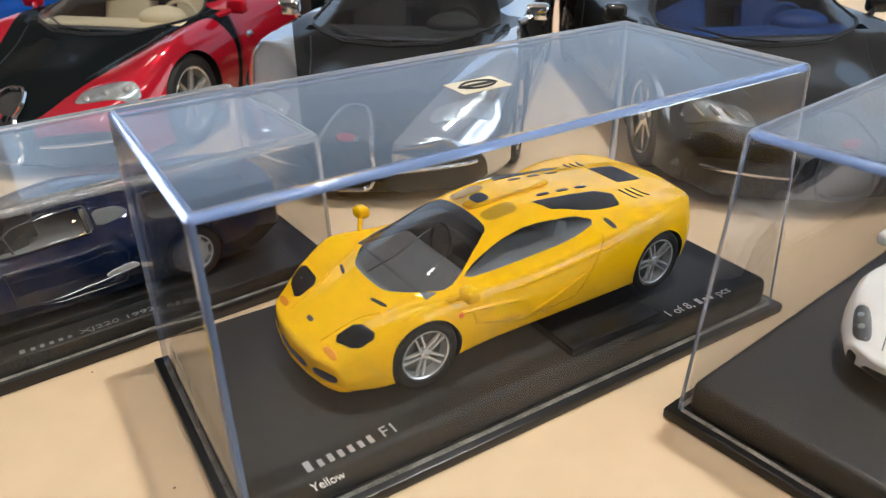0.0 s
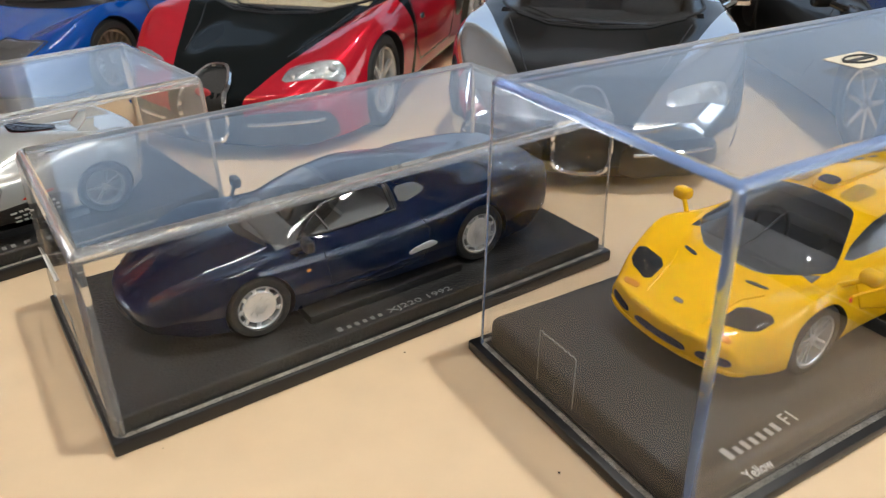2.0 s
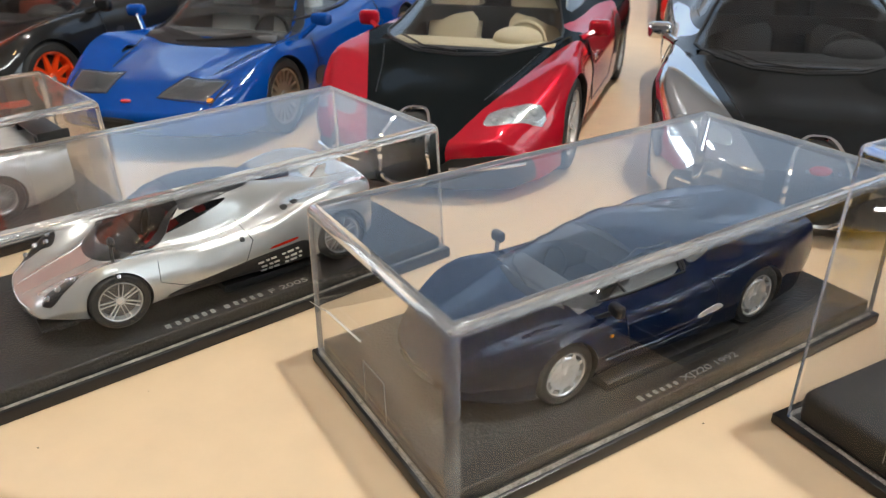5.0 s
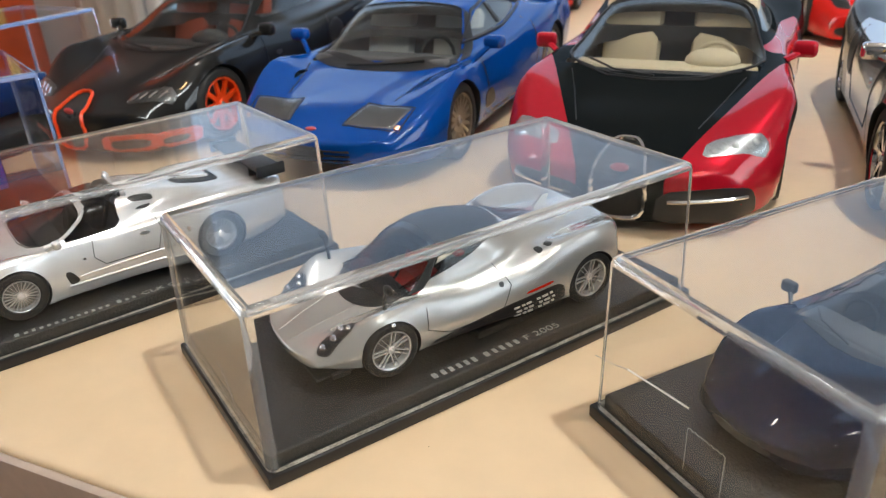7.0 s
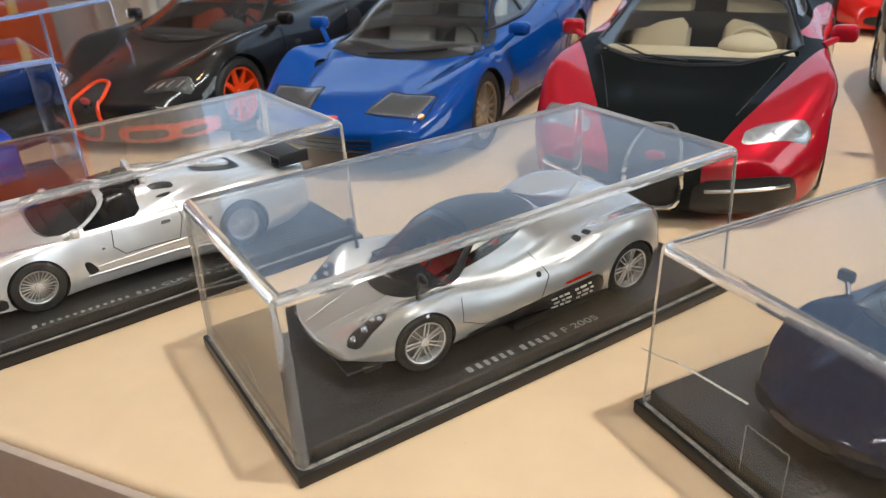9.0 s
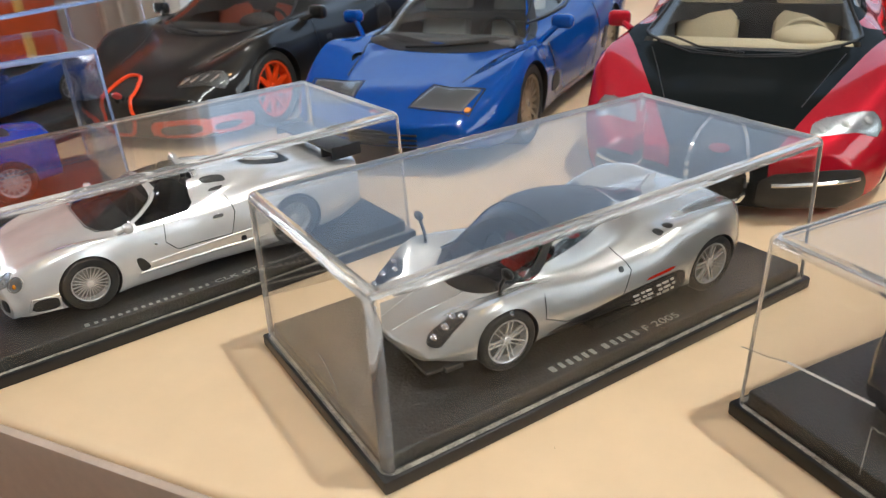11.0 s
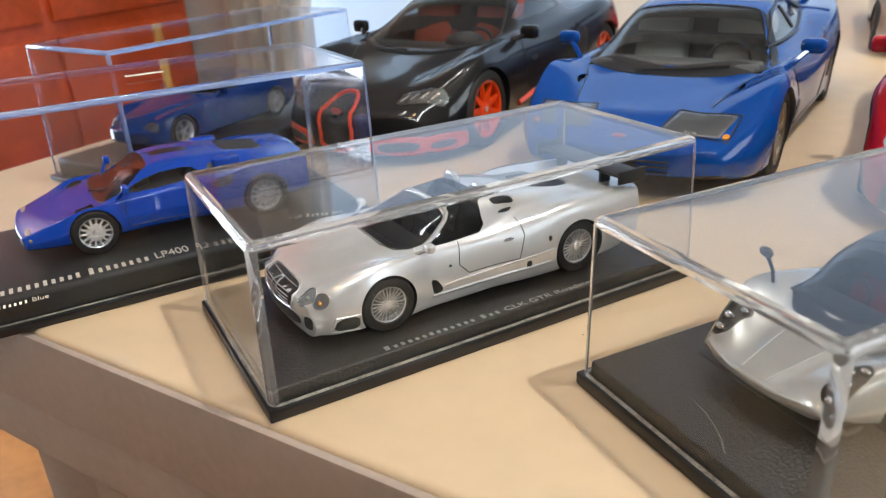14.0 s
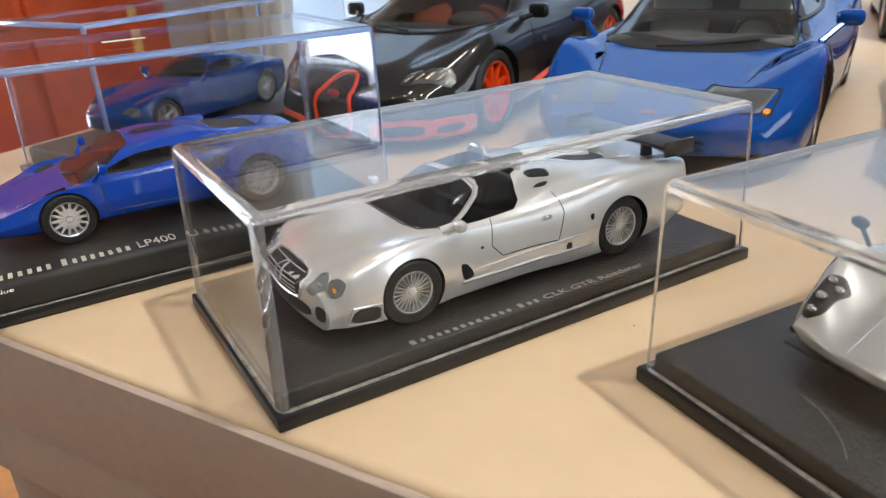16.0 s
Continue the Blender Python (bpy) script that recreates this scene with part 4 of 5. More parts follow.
def yellow_car():
    k = 40.3
    c = Car(YCAR, k, car_pose((0.0079, 0.1502), 38.5, YCAR, k, 0.0092), "model_car", "glossy yellow supercar model with smoked windows in a clear case", YELLOW, ASHCAB, "small model cars")
    c.glaze(SMOKE, CLEAR)
    c.wheels(5, ALLOY, "split")
    lamps(c, [(.17, .37), (.43, .40), (.43, .735), (.25, .67)], "top", SMOKE, TRIM, soft=1)
    c.mirror(1.17, 0.95, 0.83, (0.07, 0.085, 0.06), 0.18, YELLOW)
    for s in (-1, 1):
        c.patch("rear_quarter_window", [(2.33, s * .30), (2.42, s * .46), (3.0, s * .55), (3.22, s * .57), (3.27, s * .40), (3.1, s * .33)], "top", TRIM, soft=0)
        for q in range(3):
            c.patch("slot", [(2.45 + .24 * q, s * .20), (2.45 + .24 * q, s * .24), (2.60 + .24 * q, s * .24), (2.60 + .24 * q, s * .20)], "top", TRIM, n=16)
            c.line("louvre", [(3.40 + .09 * q, s * .36), (3.47 + .09 * q, s * .54)], "top", 0.011, TRIM)
        c.patch("roof_glass", [(1.80, s * .17), (1.80, s * .33), (2.14, s * .36), (2.14, s * .17)], "top", SMOKE, soft=1, n=24)
        c.patch("scuttle_vent", [(.60, s * .26), (.66, s * .44), (.69, s * .44), (.63, s * .25)], "top", TRIM, n=24)
        c.line("wing_crease", [(.10, s * .30), (.45, s * .36), (.60, s * .46)], "top", 0.012, YELLOW)
        c.patch("side_scoop", [(1.15, .58), (1.80, .50), (1.86, .34), (1.62, .38), (1.30, .50)], "side", YELLOW, side=s, off=-0.03, thick=0.02)
        c.line("scoop_lip", [(1.16, .60), (1.5, .545), (1.84, .50)], "side", 0.016, YELLOW, side=s)
        c.line("door_seam", [(1.26, .66), (1.30, .46), (1.8, .30), (2.4, .34), (2.66, .62), (2.80, .82)], "side", 0.006, OCHRE, side=s)
        c.line("side_crease", [(1.75, .62), (2.2, .645), (2.85, .71)], "side", 0.013, YELLOW, side=s)
        c.line("side_crease", [(1.9, .34), (2.3, .47), (2.55, .56)], "side", 0.014, YELLOW, side=s)
        c.patch("indicator", [(.075, s * .38), (.08, s * .56), (.13, s * .60), (.13, s * .40)], "top", AMBER, n=20)
        c.patch("side_repeater", [(1.13, .56), (1.13, .60), (1.18, .60), (1.18, .56)], "side", ORANGE, side=s, n=14)
        c.patch("fuel_cap", [(2.92, .84), (2.92, .89), (2.97, .89), (2.97, .84)], "side", TRIM, side=s, n=14)
        c.patch("corner_intake", [(s * .36, .20), (s * .38, .27), (s * .62, .29), (s * .66, .24), (s * .60, .20)], "front", TRIM, n=28)
    c.patch("tail_vent", [(3.52, -.22), (3.52, .22), (3.86, .22), (3.86, -.22)], "top", GRILLE, soft=0)
    c.patch("roof_scoop", [(1.78, -.13), (1.78, .13), (2.75, .09), (2.75, -.09)], "top", YELLOW, off=0.035, thick=0.0)
    c.patch("scoop_mouth", [(1.86, -.09), (1.86, .09), (2.02, .09), (2.02, -.09)], "top", TRIM, off=0.041, n=20)
    c.patch("front_intake", [(-.30, .19), (-.26, .26), (.26, .26), (.30, .19)], "front", TRIM, n=36)
    c.line("front_lip", [(-.72, .17), (-.4, .145), (.4, .145), (.72, .17)], "front", 0.022, YELLOW)
    c.patch("badge", [(.13, -.05), (.13, .05), (.17, .05), (.17, -.05)], "top", CHROME, n=16)
    c.line("wiper", [(.76, 0.05), (1.0, -.02), (1.4, -.02)], "top", 0.008, TRIM, off=0.015)


def navy_car():
    c = Car(NCAR, S43, car_pose((-0.1080, 0.1575), 41.5, NCAR, S43, 0.0047), "model_car", "dark navy supercar model with silver wheels in a clear case", NAVY, ASHCAB, "small model cars")
    c.glaze(SMOKE, CLEAR)
    c.wheels(9, ALLOY, "disc", rim=0.92)
    c.mirror(1.58, 0.95, 0.855, (0.05, 0.085, 0.065), 0.14, TRIM)
    lamps(c, [(.10, .40), (.14, .62), (.30, .74), (.30, .46)], "top", SMOKE, NAVY)
    for s in (-1, 1):
        quarter = c.patch("quarter_window", [(2.78, .87), (2.76, 1.03), (3.06, 1.01), (3.16, .93)], "side", ASHCAB, side=s, soft=1)
        c.patch("pane", [(2.78, .87), (2.76, 1.03), (3.06, 1.01), (3.16, .93)], "side", CLEAR, side=s, off=0.016, thick=-0.010, soft=1, parent=quarter).visible_shadow = False
        c.patch("pillar", [(2.655, .85), (2.65, 1.07), (2.73, 1.06), (2.74, .86)], "side", TRIM, side=s, soft=0, n=16)
        c.line("window_frame", [(1.60, .79), (1.97, 1.0), (2.3, 1.08), (2.70, 1.085), (2.70, .84), (2.1, .81)], "side", 0.013, TRIM, side=s, closed=True)
        c.line("window_post", [(1.93, .82), (1.88, .95)], "side", 0.014, TRIM, side=s)
    for s in (-1, 1):
        c.patch("side_intake", [(3.0, .50), (2.7, .44), (2.72, .38), (3.1, .42)], "side", ALLOY, side=s, label="silver side intake mesh")
        c.line("door_seam", [(1.78, .70), (1.80, .34), (2.2, .25), (2.9, .28), (3.0, .60), (2.9, .80)], "side", 0.006, BLACK, side=s)
        c.line("sill_strip", [(1.5, .34), (2.2, .30), (2.9, .40)], "side", 0.014, NAVY, side=s)
        c.line("waist_crease", [(1.3, .62), (2.3, .60), (3.2, .70)], "side", 0.012, NAVY, side=s)
        c.patch("indicator", [(1.55, .55), (1.55, .58), (1.60, .58), (1.60, .55)], "side", AMBER, side=s, n=14)
        c.line("bonnet_crease", [(.5, s * .42), (.95, s * .50), (1.35, s * .56)], "top", 0.012, NAVY)
    c.patch("rear_window", [(2.85, -.40), (2.85, .40), (3.5, .30), (3.5, -.30)], "top", DUSK)
    c.patch("front_intake", [(-.35, .26), (-.30, .34), (.30, .34), (.35, .26)], "front", TRIM)
    c.patch("cowl", [(1.30, -.56), (1.13, 0), (1.30, .56), (1.33, .50), (1.20, 0), (1.33, -.50)], "top", TRIM, soft=1)
    c.line("wiper", [(1.26, 0.0), (1.38, .40), (1.50, .52)], "top", 0.010, TRIM, off=0.015)


def silver_coupe():
    c = Car(SCAR, S43, car_pose((-0.2203, 0.1702), 46.0, SCAR, S43, 0.0055), "model_car", "silver coupe model, black roof and red seats, in clear case", GREYSILVER, DARKCAB, "small model cars")
    c.glaze(TINT, TINT)
    c.wheels(7, ALLOY, "twin", rim=0.94)
    c.patch("roof_panel", both([(1.795, 0), (1.785, .43), (1.73, .56), (2.1, .57), (2.5, .46), (2.70, .36), (2.74, 0)]), "top", TRIM, label="black roof panel")
    c.patch("cowl", both([(.74, 0), (.78, .28), (.98, .53), (1.10, .58), (.90, .30), (.86, 0)]), "top", TRIM, soft=1, n=56)
    bay = c.patch("engine_window", both([(2.79, 0), (2.78, .28), (2.9, .27), (3.36, .10), (3.38, 0)]), "top", OXBLOOD, soft=1, label="dark glass over a red engine bay")
    c.patch("pane", both([(2.79, 0), (2.78, .28), (2.9, .27), (3.36, .10), (3.38, 0)]), "top", DUSK, off=0.016, thick=-0.010, soft=1, parent=bay).visible_shadow = False
    for s in (-1, 1):
        c.patch("a_pillar", [(1.22, s * .60), (1.5, s * .64), (1.78, s * .50), (1.76, s * .46), (1.45, s * .59)], "top", TRIM, soft=1)
        pods = c.patch("headlight", [(.13, s * .62), (.22, s * .53), (.38, s * .55), (.50, s * .50), (.60, s * .66), (.52, s * .77), (.40, s * .76), (.22, s * .74)], "top", TRIM, label="black headlight cluster with round lamps")
        for a, b, r in ((.22, .64, .05), (.34, .66, .055), (.46, .60, .05), (.50, .70, .045)):
            p, _ = c.on("top", a, s * b, 0.01)
            c.add("lamp", pod(*p, r * 0.7, r, r * 0.7), CHROME, parent=pods)
        for q in range(2):
            c.patch("haunch_vent", [(2.90 + .14 * q, s * .70), (2.90 + .14 * q, s * .83), (2.98 + .14 * q, s * .82), (2.98 + .14 * q, s * .69)], "top", GRILLE, soft=1, n=24)
        fin = prism([(3.56, 0), (3.74, .17), (3.84, .17), (3.80, .06), (3.86, 0)], "side", -.018, .018)
        bmesh.ops.translate(fin, verts=fin.verts, vec=(0, s * .19, c.on("top", 3.7, s * .19)[0].z - .015))
        c.add("deck_fin", fin, GREYSILVER)
        c.patch("sill", [(1.30, .145), (1.34, .23), (1.8, .29), (2.3, .36), (2.8, .43), (3.14, .47), (3.20, .145)], "side", TRIM, side=s, label="black sill")
        c.line("door_seam", [(1.35, .66), (1.32, .42), (1.6, .28), (2.3, .32), (2.45, .60), (2.35, .80)], "side", 0.006, TRIM, side=s)
        c.patch("door_handle", [(2.30, .60), (2.30, .66), (2.36, .66), (2.36, .60)], "side", TRIM, side=s, n=16)
        c.patch("script", [(2.62, .435), (2.62, .465), (3.00, .525), (3.00, .49)], "side", REDLENS, side=s, n=20, label="red script on the flank")
        for q in range(3):
            for a, w in ((0, .075), (.10, .045), (.16, .07), (.30, .05), (.37, .085), (.48, .04)):
                a, z = 2.46 + a + .018 * q + .02 * (q == 1), .285 - .062 * q + .16 * a
                c.patch("decal", [(a, z), (a - .008, z + .022), (a + w - .008, z + .022 + .10 * w), (a + w, z + .10 * w)], "side", WHITEINK, side=s, off=0.02, soft=0, n=12)
        c.add("winglet", boxed(.22, .42, s * .80 - .03, s * .80 + .03, .16, .22, .012), TRIM)
        foot = c.on("top", .92, s * .72, 0.0)[0]
        c.add("mirror", pod(.92, s * .85, 1.01, .04, .085, .055, tube([foot, foot + Vector((0, s * .02, .12)), (.92, s * .83, .98)], .020, 6)), TRIM, "black mirror on a tall stalk")
        c.patch("badge", [(.88, .62), (.88, .66), (.93, .66), (.93, .62)], "side", CHROME, side=s, n=14)
    c.add("splitter", boxed(.06, .75, -.74, .74, .13, .17, .02), TRIM, "black front splitter")
    c.patch("nose_intake", [(-.50, .20), (-.50, .27), (.50, .27), (.50, .20)], "front", TRIM)
    c.line("nose_crease", [(.02, .14), (.45, .20), (.95, .28)], "top", 0.004, GREYSILVER)
    c.line("nose_crease", [(.02, -.14), (.45, -.20), (.95, -.28)], "top", 0.004, GREYSILVER)


def roadster():
    c = Car(RCAR, S43, car_pose((-0.3372, 0.1779), 52.6, RCAR, S43, 0.0047), "model_car", "silver open roadster model with multi-spoke wheels in a clear case", SILVER, DARKCAB, "small model cars")
    c.glaze(TINT, DUSK)
    c.wheels(24, ALLOY, "fine", rim=0.86)
    grille = c.patch("grille", [(-.40, .37), (-.47, .52), (-.35, .615), (.35, .615), (.47, .52), (.40, .37)], "front", GRILLE, label="black grille with chrome bars")
    for k in range(5):
        z = .415 + .040 * k
        part("grille_bar", tube([c.on("front", -.36 + .72 * i / 8, z, 0.012)[0] for i in range(9)], 0.008, 5), ALLOY, grille, scale=c.k)
    part("star", tube([c.on("front", .075 * math.cos(a), .495 + .075 * math.sin(a), 0.022)[0] for a in np.linspace(0, 6.28, 20)[:-1]], 0.010, 5, closed=True), ALLOY, grille, "round chrome emblem", scale=c.k)
    c.line("grille_frame", rounded([(-.41, .36), (-.48, .52), (-.36, .625), (.36, .625), (.48, .52), (.41, .36)], 1), "front", 0.014, SILVER, closed=True, off=0.01)
    c.patch("front_intake", [(-.60, .21), (-.58, .36), (.58, .36), (.60, .21)], "front", TRIM)
    for s in (-1, 1):
        c.patch("fog_intake", [(s * .66, .22), (s * .66, .37), (s * .79, .37), (s * .79, .22)], "front", GRILLE, n=24)
        c.patch("brake_duct", [(.36, .20), (.42, .34), (.66, .33), (.66, .17)], "side", GRILLE, side=s, soft=1)
        c.line("duct_frame", [(.34, .185), (.40, .355), (.675, .345), (.675, .155)], "side", 0.014, SILVER, side=s, closed=True)
        for y, z, w, h, bulb in ((.630, .555, .082, .082, REFLECTOR), (.785, .540, .072, .085, AMBER)):
            oval = [(s * (y + w * math.cos(a)), z + h * math.sin(a)) for a in np.linspace(0, 2 * math.pi, 13)[:-1]]
            head = c.patch("headlight", oval, "front", REFLECTOR, off=0.006, thick=0.02, soft=1, n=28, label="oval clear headlight")
            part("bulb", pod(*c.on("front", s * y, z - .02, 0.012)[0], .020, .030, .030), bulb, head, scale=c.k)
            part("bezel", tube([c.on("front", *q, 0.008)[0] for q in rounded(oval, 1)], 0.007, 5, closed=True), GREYSILVER, head, scale=c.k)
            lens = c.patch("lens", oval, "front", LENS, off=0.032, thick=-0.024, soft=1, n=28, parent=head)
            lens.visible_shadow = False
        c.line("door_seam", [(2.02, .80), (1.98, .55), (2.1, .42), (2.8, .42), (2.9, .70), (2.86, .88)], "side", 0.006, TRIM, side=s)
        c.patch("door_handle", [(2.60, .66), (2.62, .71), (2.76, .71), (2.74, .66)], "side", CHROME, side=s, n=24)
        c.patch("side_vent", [(1.62, .26), (1.58, .46), (1.66, .46), (1.76, .30)], "side", TRIM, side=s)
        c.patch("sill_exhaust", [(2.90, .26), (2.90, .36), (2.97, .36), (2.97, .26)], "side", TRIM, side=s, n=20)
        c.line("sill_crease", [(1.6, .26), (2.4, .25), (3.25, .28)], "side", 0.02, SILVER, side=s)
        c.line("waist_crease", [(1.75, .36), (2.5, .38), (3.3, .44)], "side", 0.012, SILVER, side=s)
        c.patch("wing_hatch", [(1.84, .55), (1.84, .58), (1.88, .58), (1.88, .55)], "side", CHROME, side=s, n=14)
        c.patch("wing_hatch", [(3.22, .55), (3.22, .62), (3.27, .62), (3.27, .55)], "side", CHROME, side=s, n=14)
        c.patch("buttress_vent", [(2.66, .955), (2.74, .985), (2.92, .975), (2.84, .935)], "side", TRIM, side=s, n=24)
        c.patch("buttress_vent", [(2.62, s * .52), (2.66, s * .60), (2.98, s * .58), (2.94, s * .50)], "top", TRIM)
        c.add("headrest_hoop", tube([(2.62, s * .16, .90), (2.62, s * .16, 1.16), (2.62, s * .24, 1.22), (2.62, s * .38, 1.22), (2.62, s * .46, 1.16), (2.62, s * .46, .90)], .035, 8), SILVER)
        c.add("wing_strut", boxed(4.45, 4.62, s * .45 - .02, s * .45 + .02, .88, 1.06, .01), TRIM)
        c.add("wing_plate", boxed(4.40, 4.86, s * .86 - .02, s * .86 + .02, .98, 1.16, .015), TRIM)
    for s in (-1, 1):
        c.line("a_pillar", [(1.46, s * .735), (1.62, s * .735), (1.80, s * .665), (1.98, s * .585), (2.05, s * .50)], "top", 0.030, SILVER, off=-0.008)
    c.line("windscreen_header", [(2.05, -.52), (2.065, -.25), (2.07, 0), (2.065, .25), (2.05, .52)], "top", 0.026, SILVER, off=-0.004)
    c.line("screen_seal", [(1.45, -.715), (1.29, -.62), (1.215, -.40), (1.205, 0), (1.215, .40), (1.29, .62), (1.45, .715)], "top", 0.010, TRIM)
    c.patch("deck_scoop", both([(3.35, 0), (3.35, .24), (3.75, .34), (4.05, .30), (4.05, 0)]), "top", TRIM)
    c.patch("deck_hump", both([(3.45, 0), (3.45, .08), (3.95, .14), (3.95, 0)]), "top", SILVER, off=0.05, thick=0.0)
    c.add("rear_wing", boxed(4.42, 4.84, -.86, .86, 1.06, 1.10, .018), TRIM, "black rear wing")
    c.mirror(1.58, 0.93, 0.88, (0.055, 0.07, 0.055), 0.12, SILVER)


def wedge_car():
    c = Car(BCAR, S43, car_pose((-0.4482, 0.1887), 53.0, BCAR, S43, 0.0082), "model_car", "deep blue wedge-shaped sports car model in a clear case", COUNT, DARKCAB, "small model cars")
    c.glaze(SMOKE, SMOKE)
    c.wheels(14, ALLOY, "dish", rim=0.92)
    for s in (-1, 1):
        c.patch("pop_up_lamp", [(.42, s * .42), (.42, s * .70), (.72, s * .74), (.72, s * .46)], "top", COUNT, off=0.008)
        c.patch("front_light", [(.08, s * .42), (.08, s * .68), (.15, s * .70), (.15, s * .44)], "top", LAMPGREY, off=0.008)
        c.patch("air_duct", [(2.62, .60), (2.62, .72), (2.95, .78), (2.9, .62)], "side", TRIM, side=s)
        c.patch("shoulder_intake", [(2.62, s * .62), (2.60, s * .80), (2.86, s * .82), (2.9, s * .66)], "top", TRIM)
        c.add("intake_box", boxed(2.70, 3.10, s * .70 - .09, s * .70 + .09, .86, 1.0, .03), COUNT)
        c.line("door_seam", [(1.35, .70), (1.40, .32), (2.5, .30), (2.62, .70), (2.6, .85)], "side", 0.006, TRIM, side=s)
        c.patch("fog_lamp", [(.10, .34), (.10, .38), (.15, .38), (.15, .34)], "side", CHROME, side=s, n=14)
    c.patch("engine_grille", both([(2.95, 0), (2.95, .34), (3.6, .34), (3.6, 0)]), "top", GRILLE)
    c.patch("roof_trough", both([(1.95, 0), (1.95, .15), (2.5, .12), (2.5, 0)]), "top", TRIM)
    c.mirror(1.42, 0.90, 0.86, (0.05, 0.09, 0.06), 0.14, COUNT)
    c.line("wiper", [(1.02, 0.0), (1.2, -.30), (1.5, -.3)], "top", 0.010, TRIM, off=0.015)


def back_car():
    c = Car(GTCAR, S43, car_pose((-0.5070, 0.3020), 83.0, GTCAR, S43, 0.0082), "model_car", "dark blue coupe model with a long bonnet in the case behind", DEEP, MIDCAB, "small model cars")
    c.glaze(SMOKE, SMOKE)
    c.wheels(5, ALLOY, "twin")
    c.mirror(1.95, 0.93, 0.93, (0.05, 0.10, 0.075), 0.16, DEEP)
    lamps(c, [(.10, .40), (.14, .62), (.30, .74), (.30, .46)], "top")


def white_car():
    u = radians(44.3)
    o = Vector((0.1085, 0.1081)) + Vector((math.cos(u), math.sin(u))) * 0.026 + Vector((-math.sin(u), math.cos(u))) * 0.035
    c = Car(GCAR, S43, pose(o.x, o.y, 0.0077, 0, 0, 44.3), "model_car", "white sports car model with dark headlights in a clear case", WHITE, DARKCAB, "small model cars")
    c.glaze(SMOKE, SMOKE)
    c.wheels(5, ALLOY, "spoke")
    lamps(c, [(.14, .40), (.12, .56), (.42, .72), (.46, .60)], "top", LENS, DARKALLOY, "triangular dark headlight with a clear lens", ((.25, .56, .06), (.35, .62, .05)))
    c.patch("front_intake", [(-.42, .20), (-.36, .30), (.36, .30), (.42, .20)], "front", TRIM)
    for s in (-1, 1):
        c.patch("corner_intake", [(s * .46, .20), (s * .46, .32), (s * .56, .32), (s * .56, .20)], "front", TRIM, n=20)
        c.line("bonnet_seam", [(.10, s * .30), (.5, s * .42), (1.0, s * .52)], "top", 0.006, TRIM)
    c.mirror(1.48, 0.93, 0.80, (0.09, 0.10, 0.075), 0.22, WHITE)


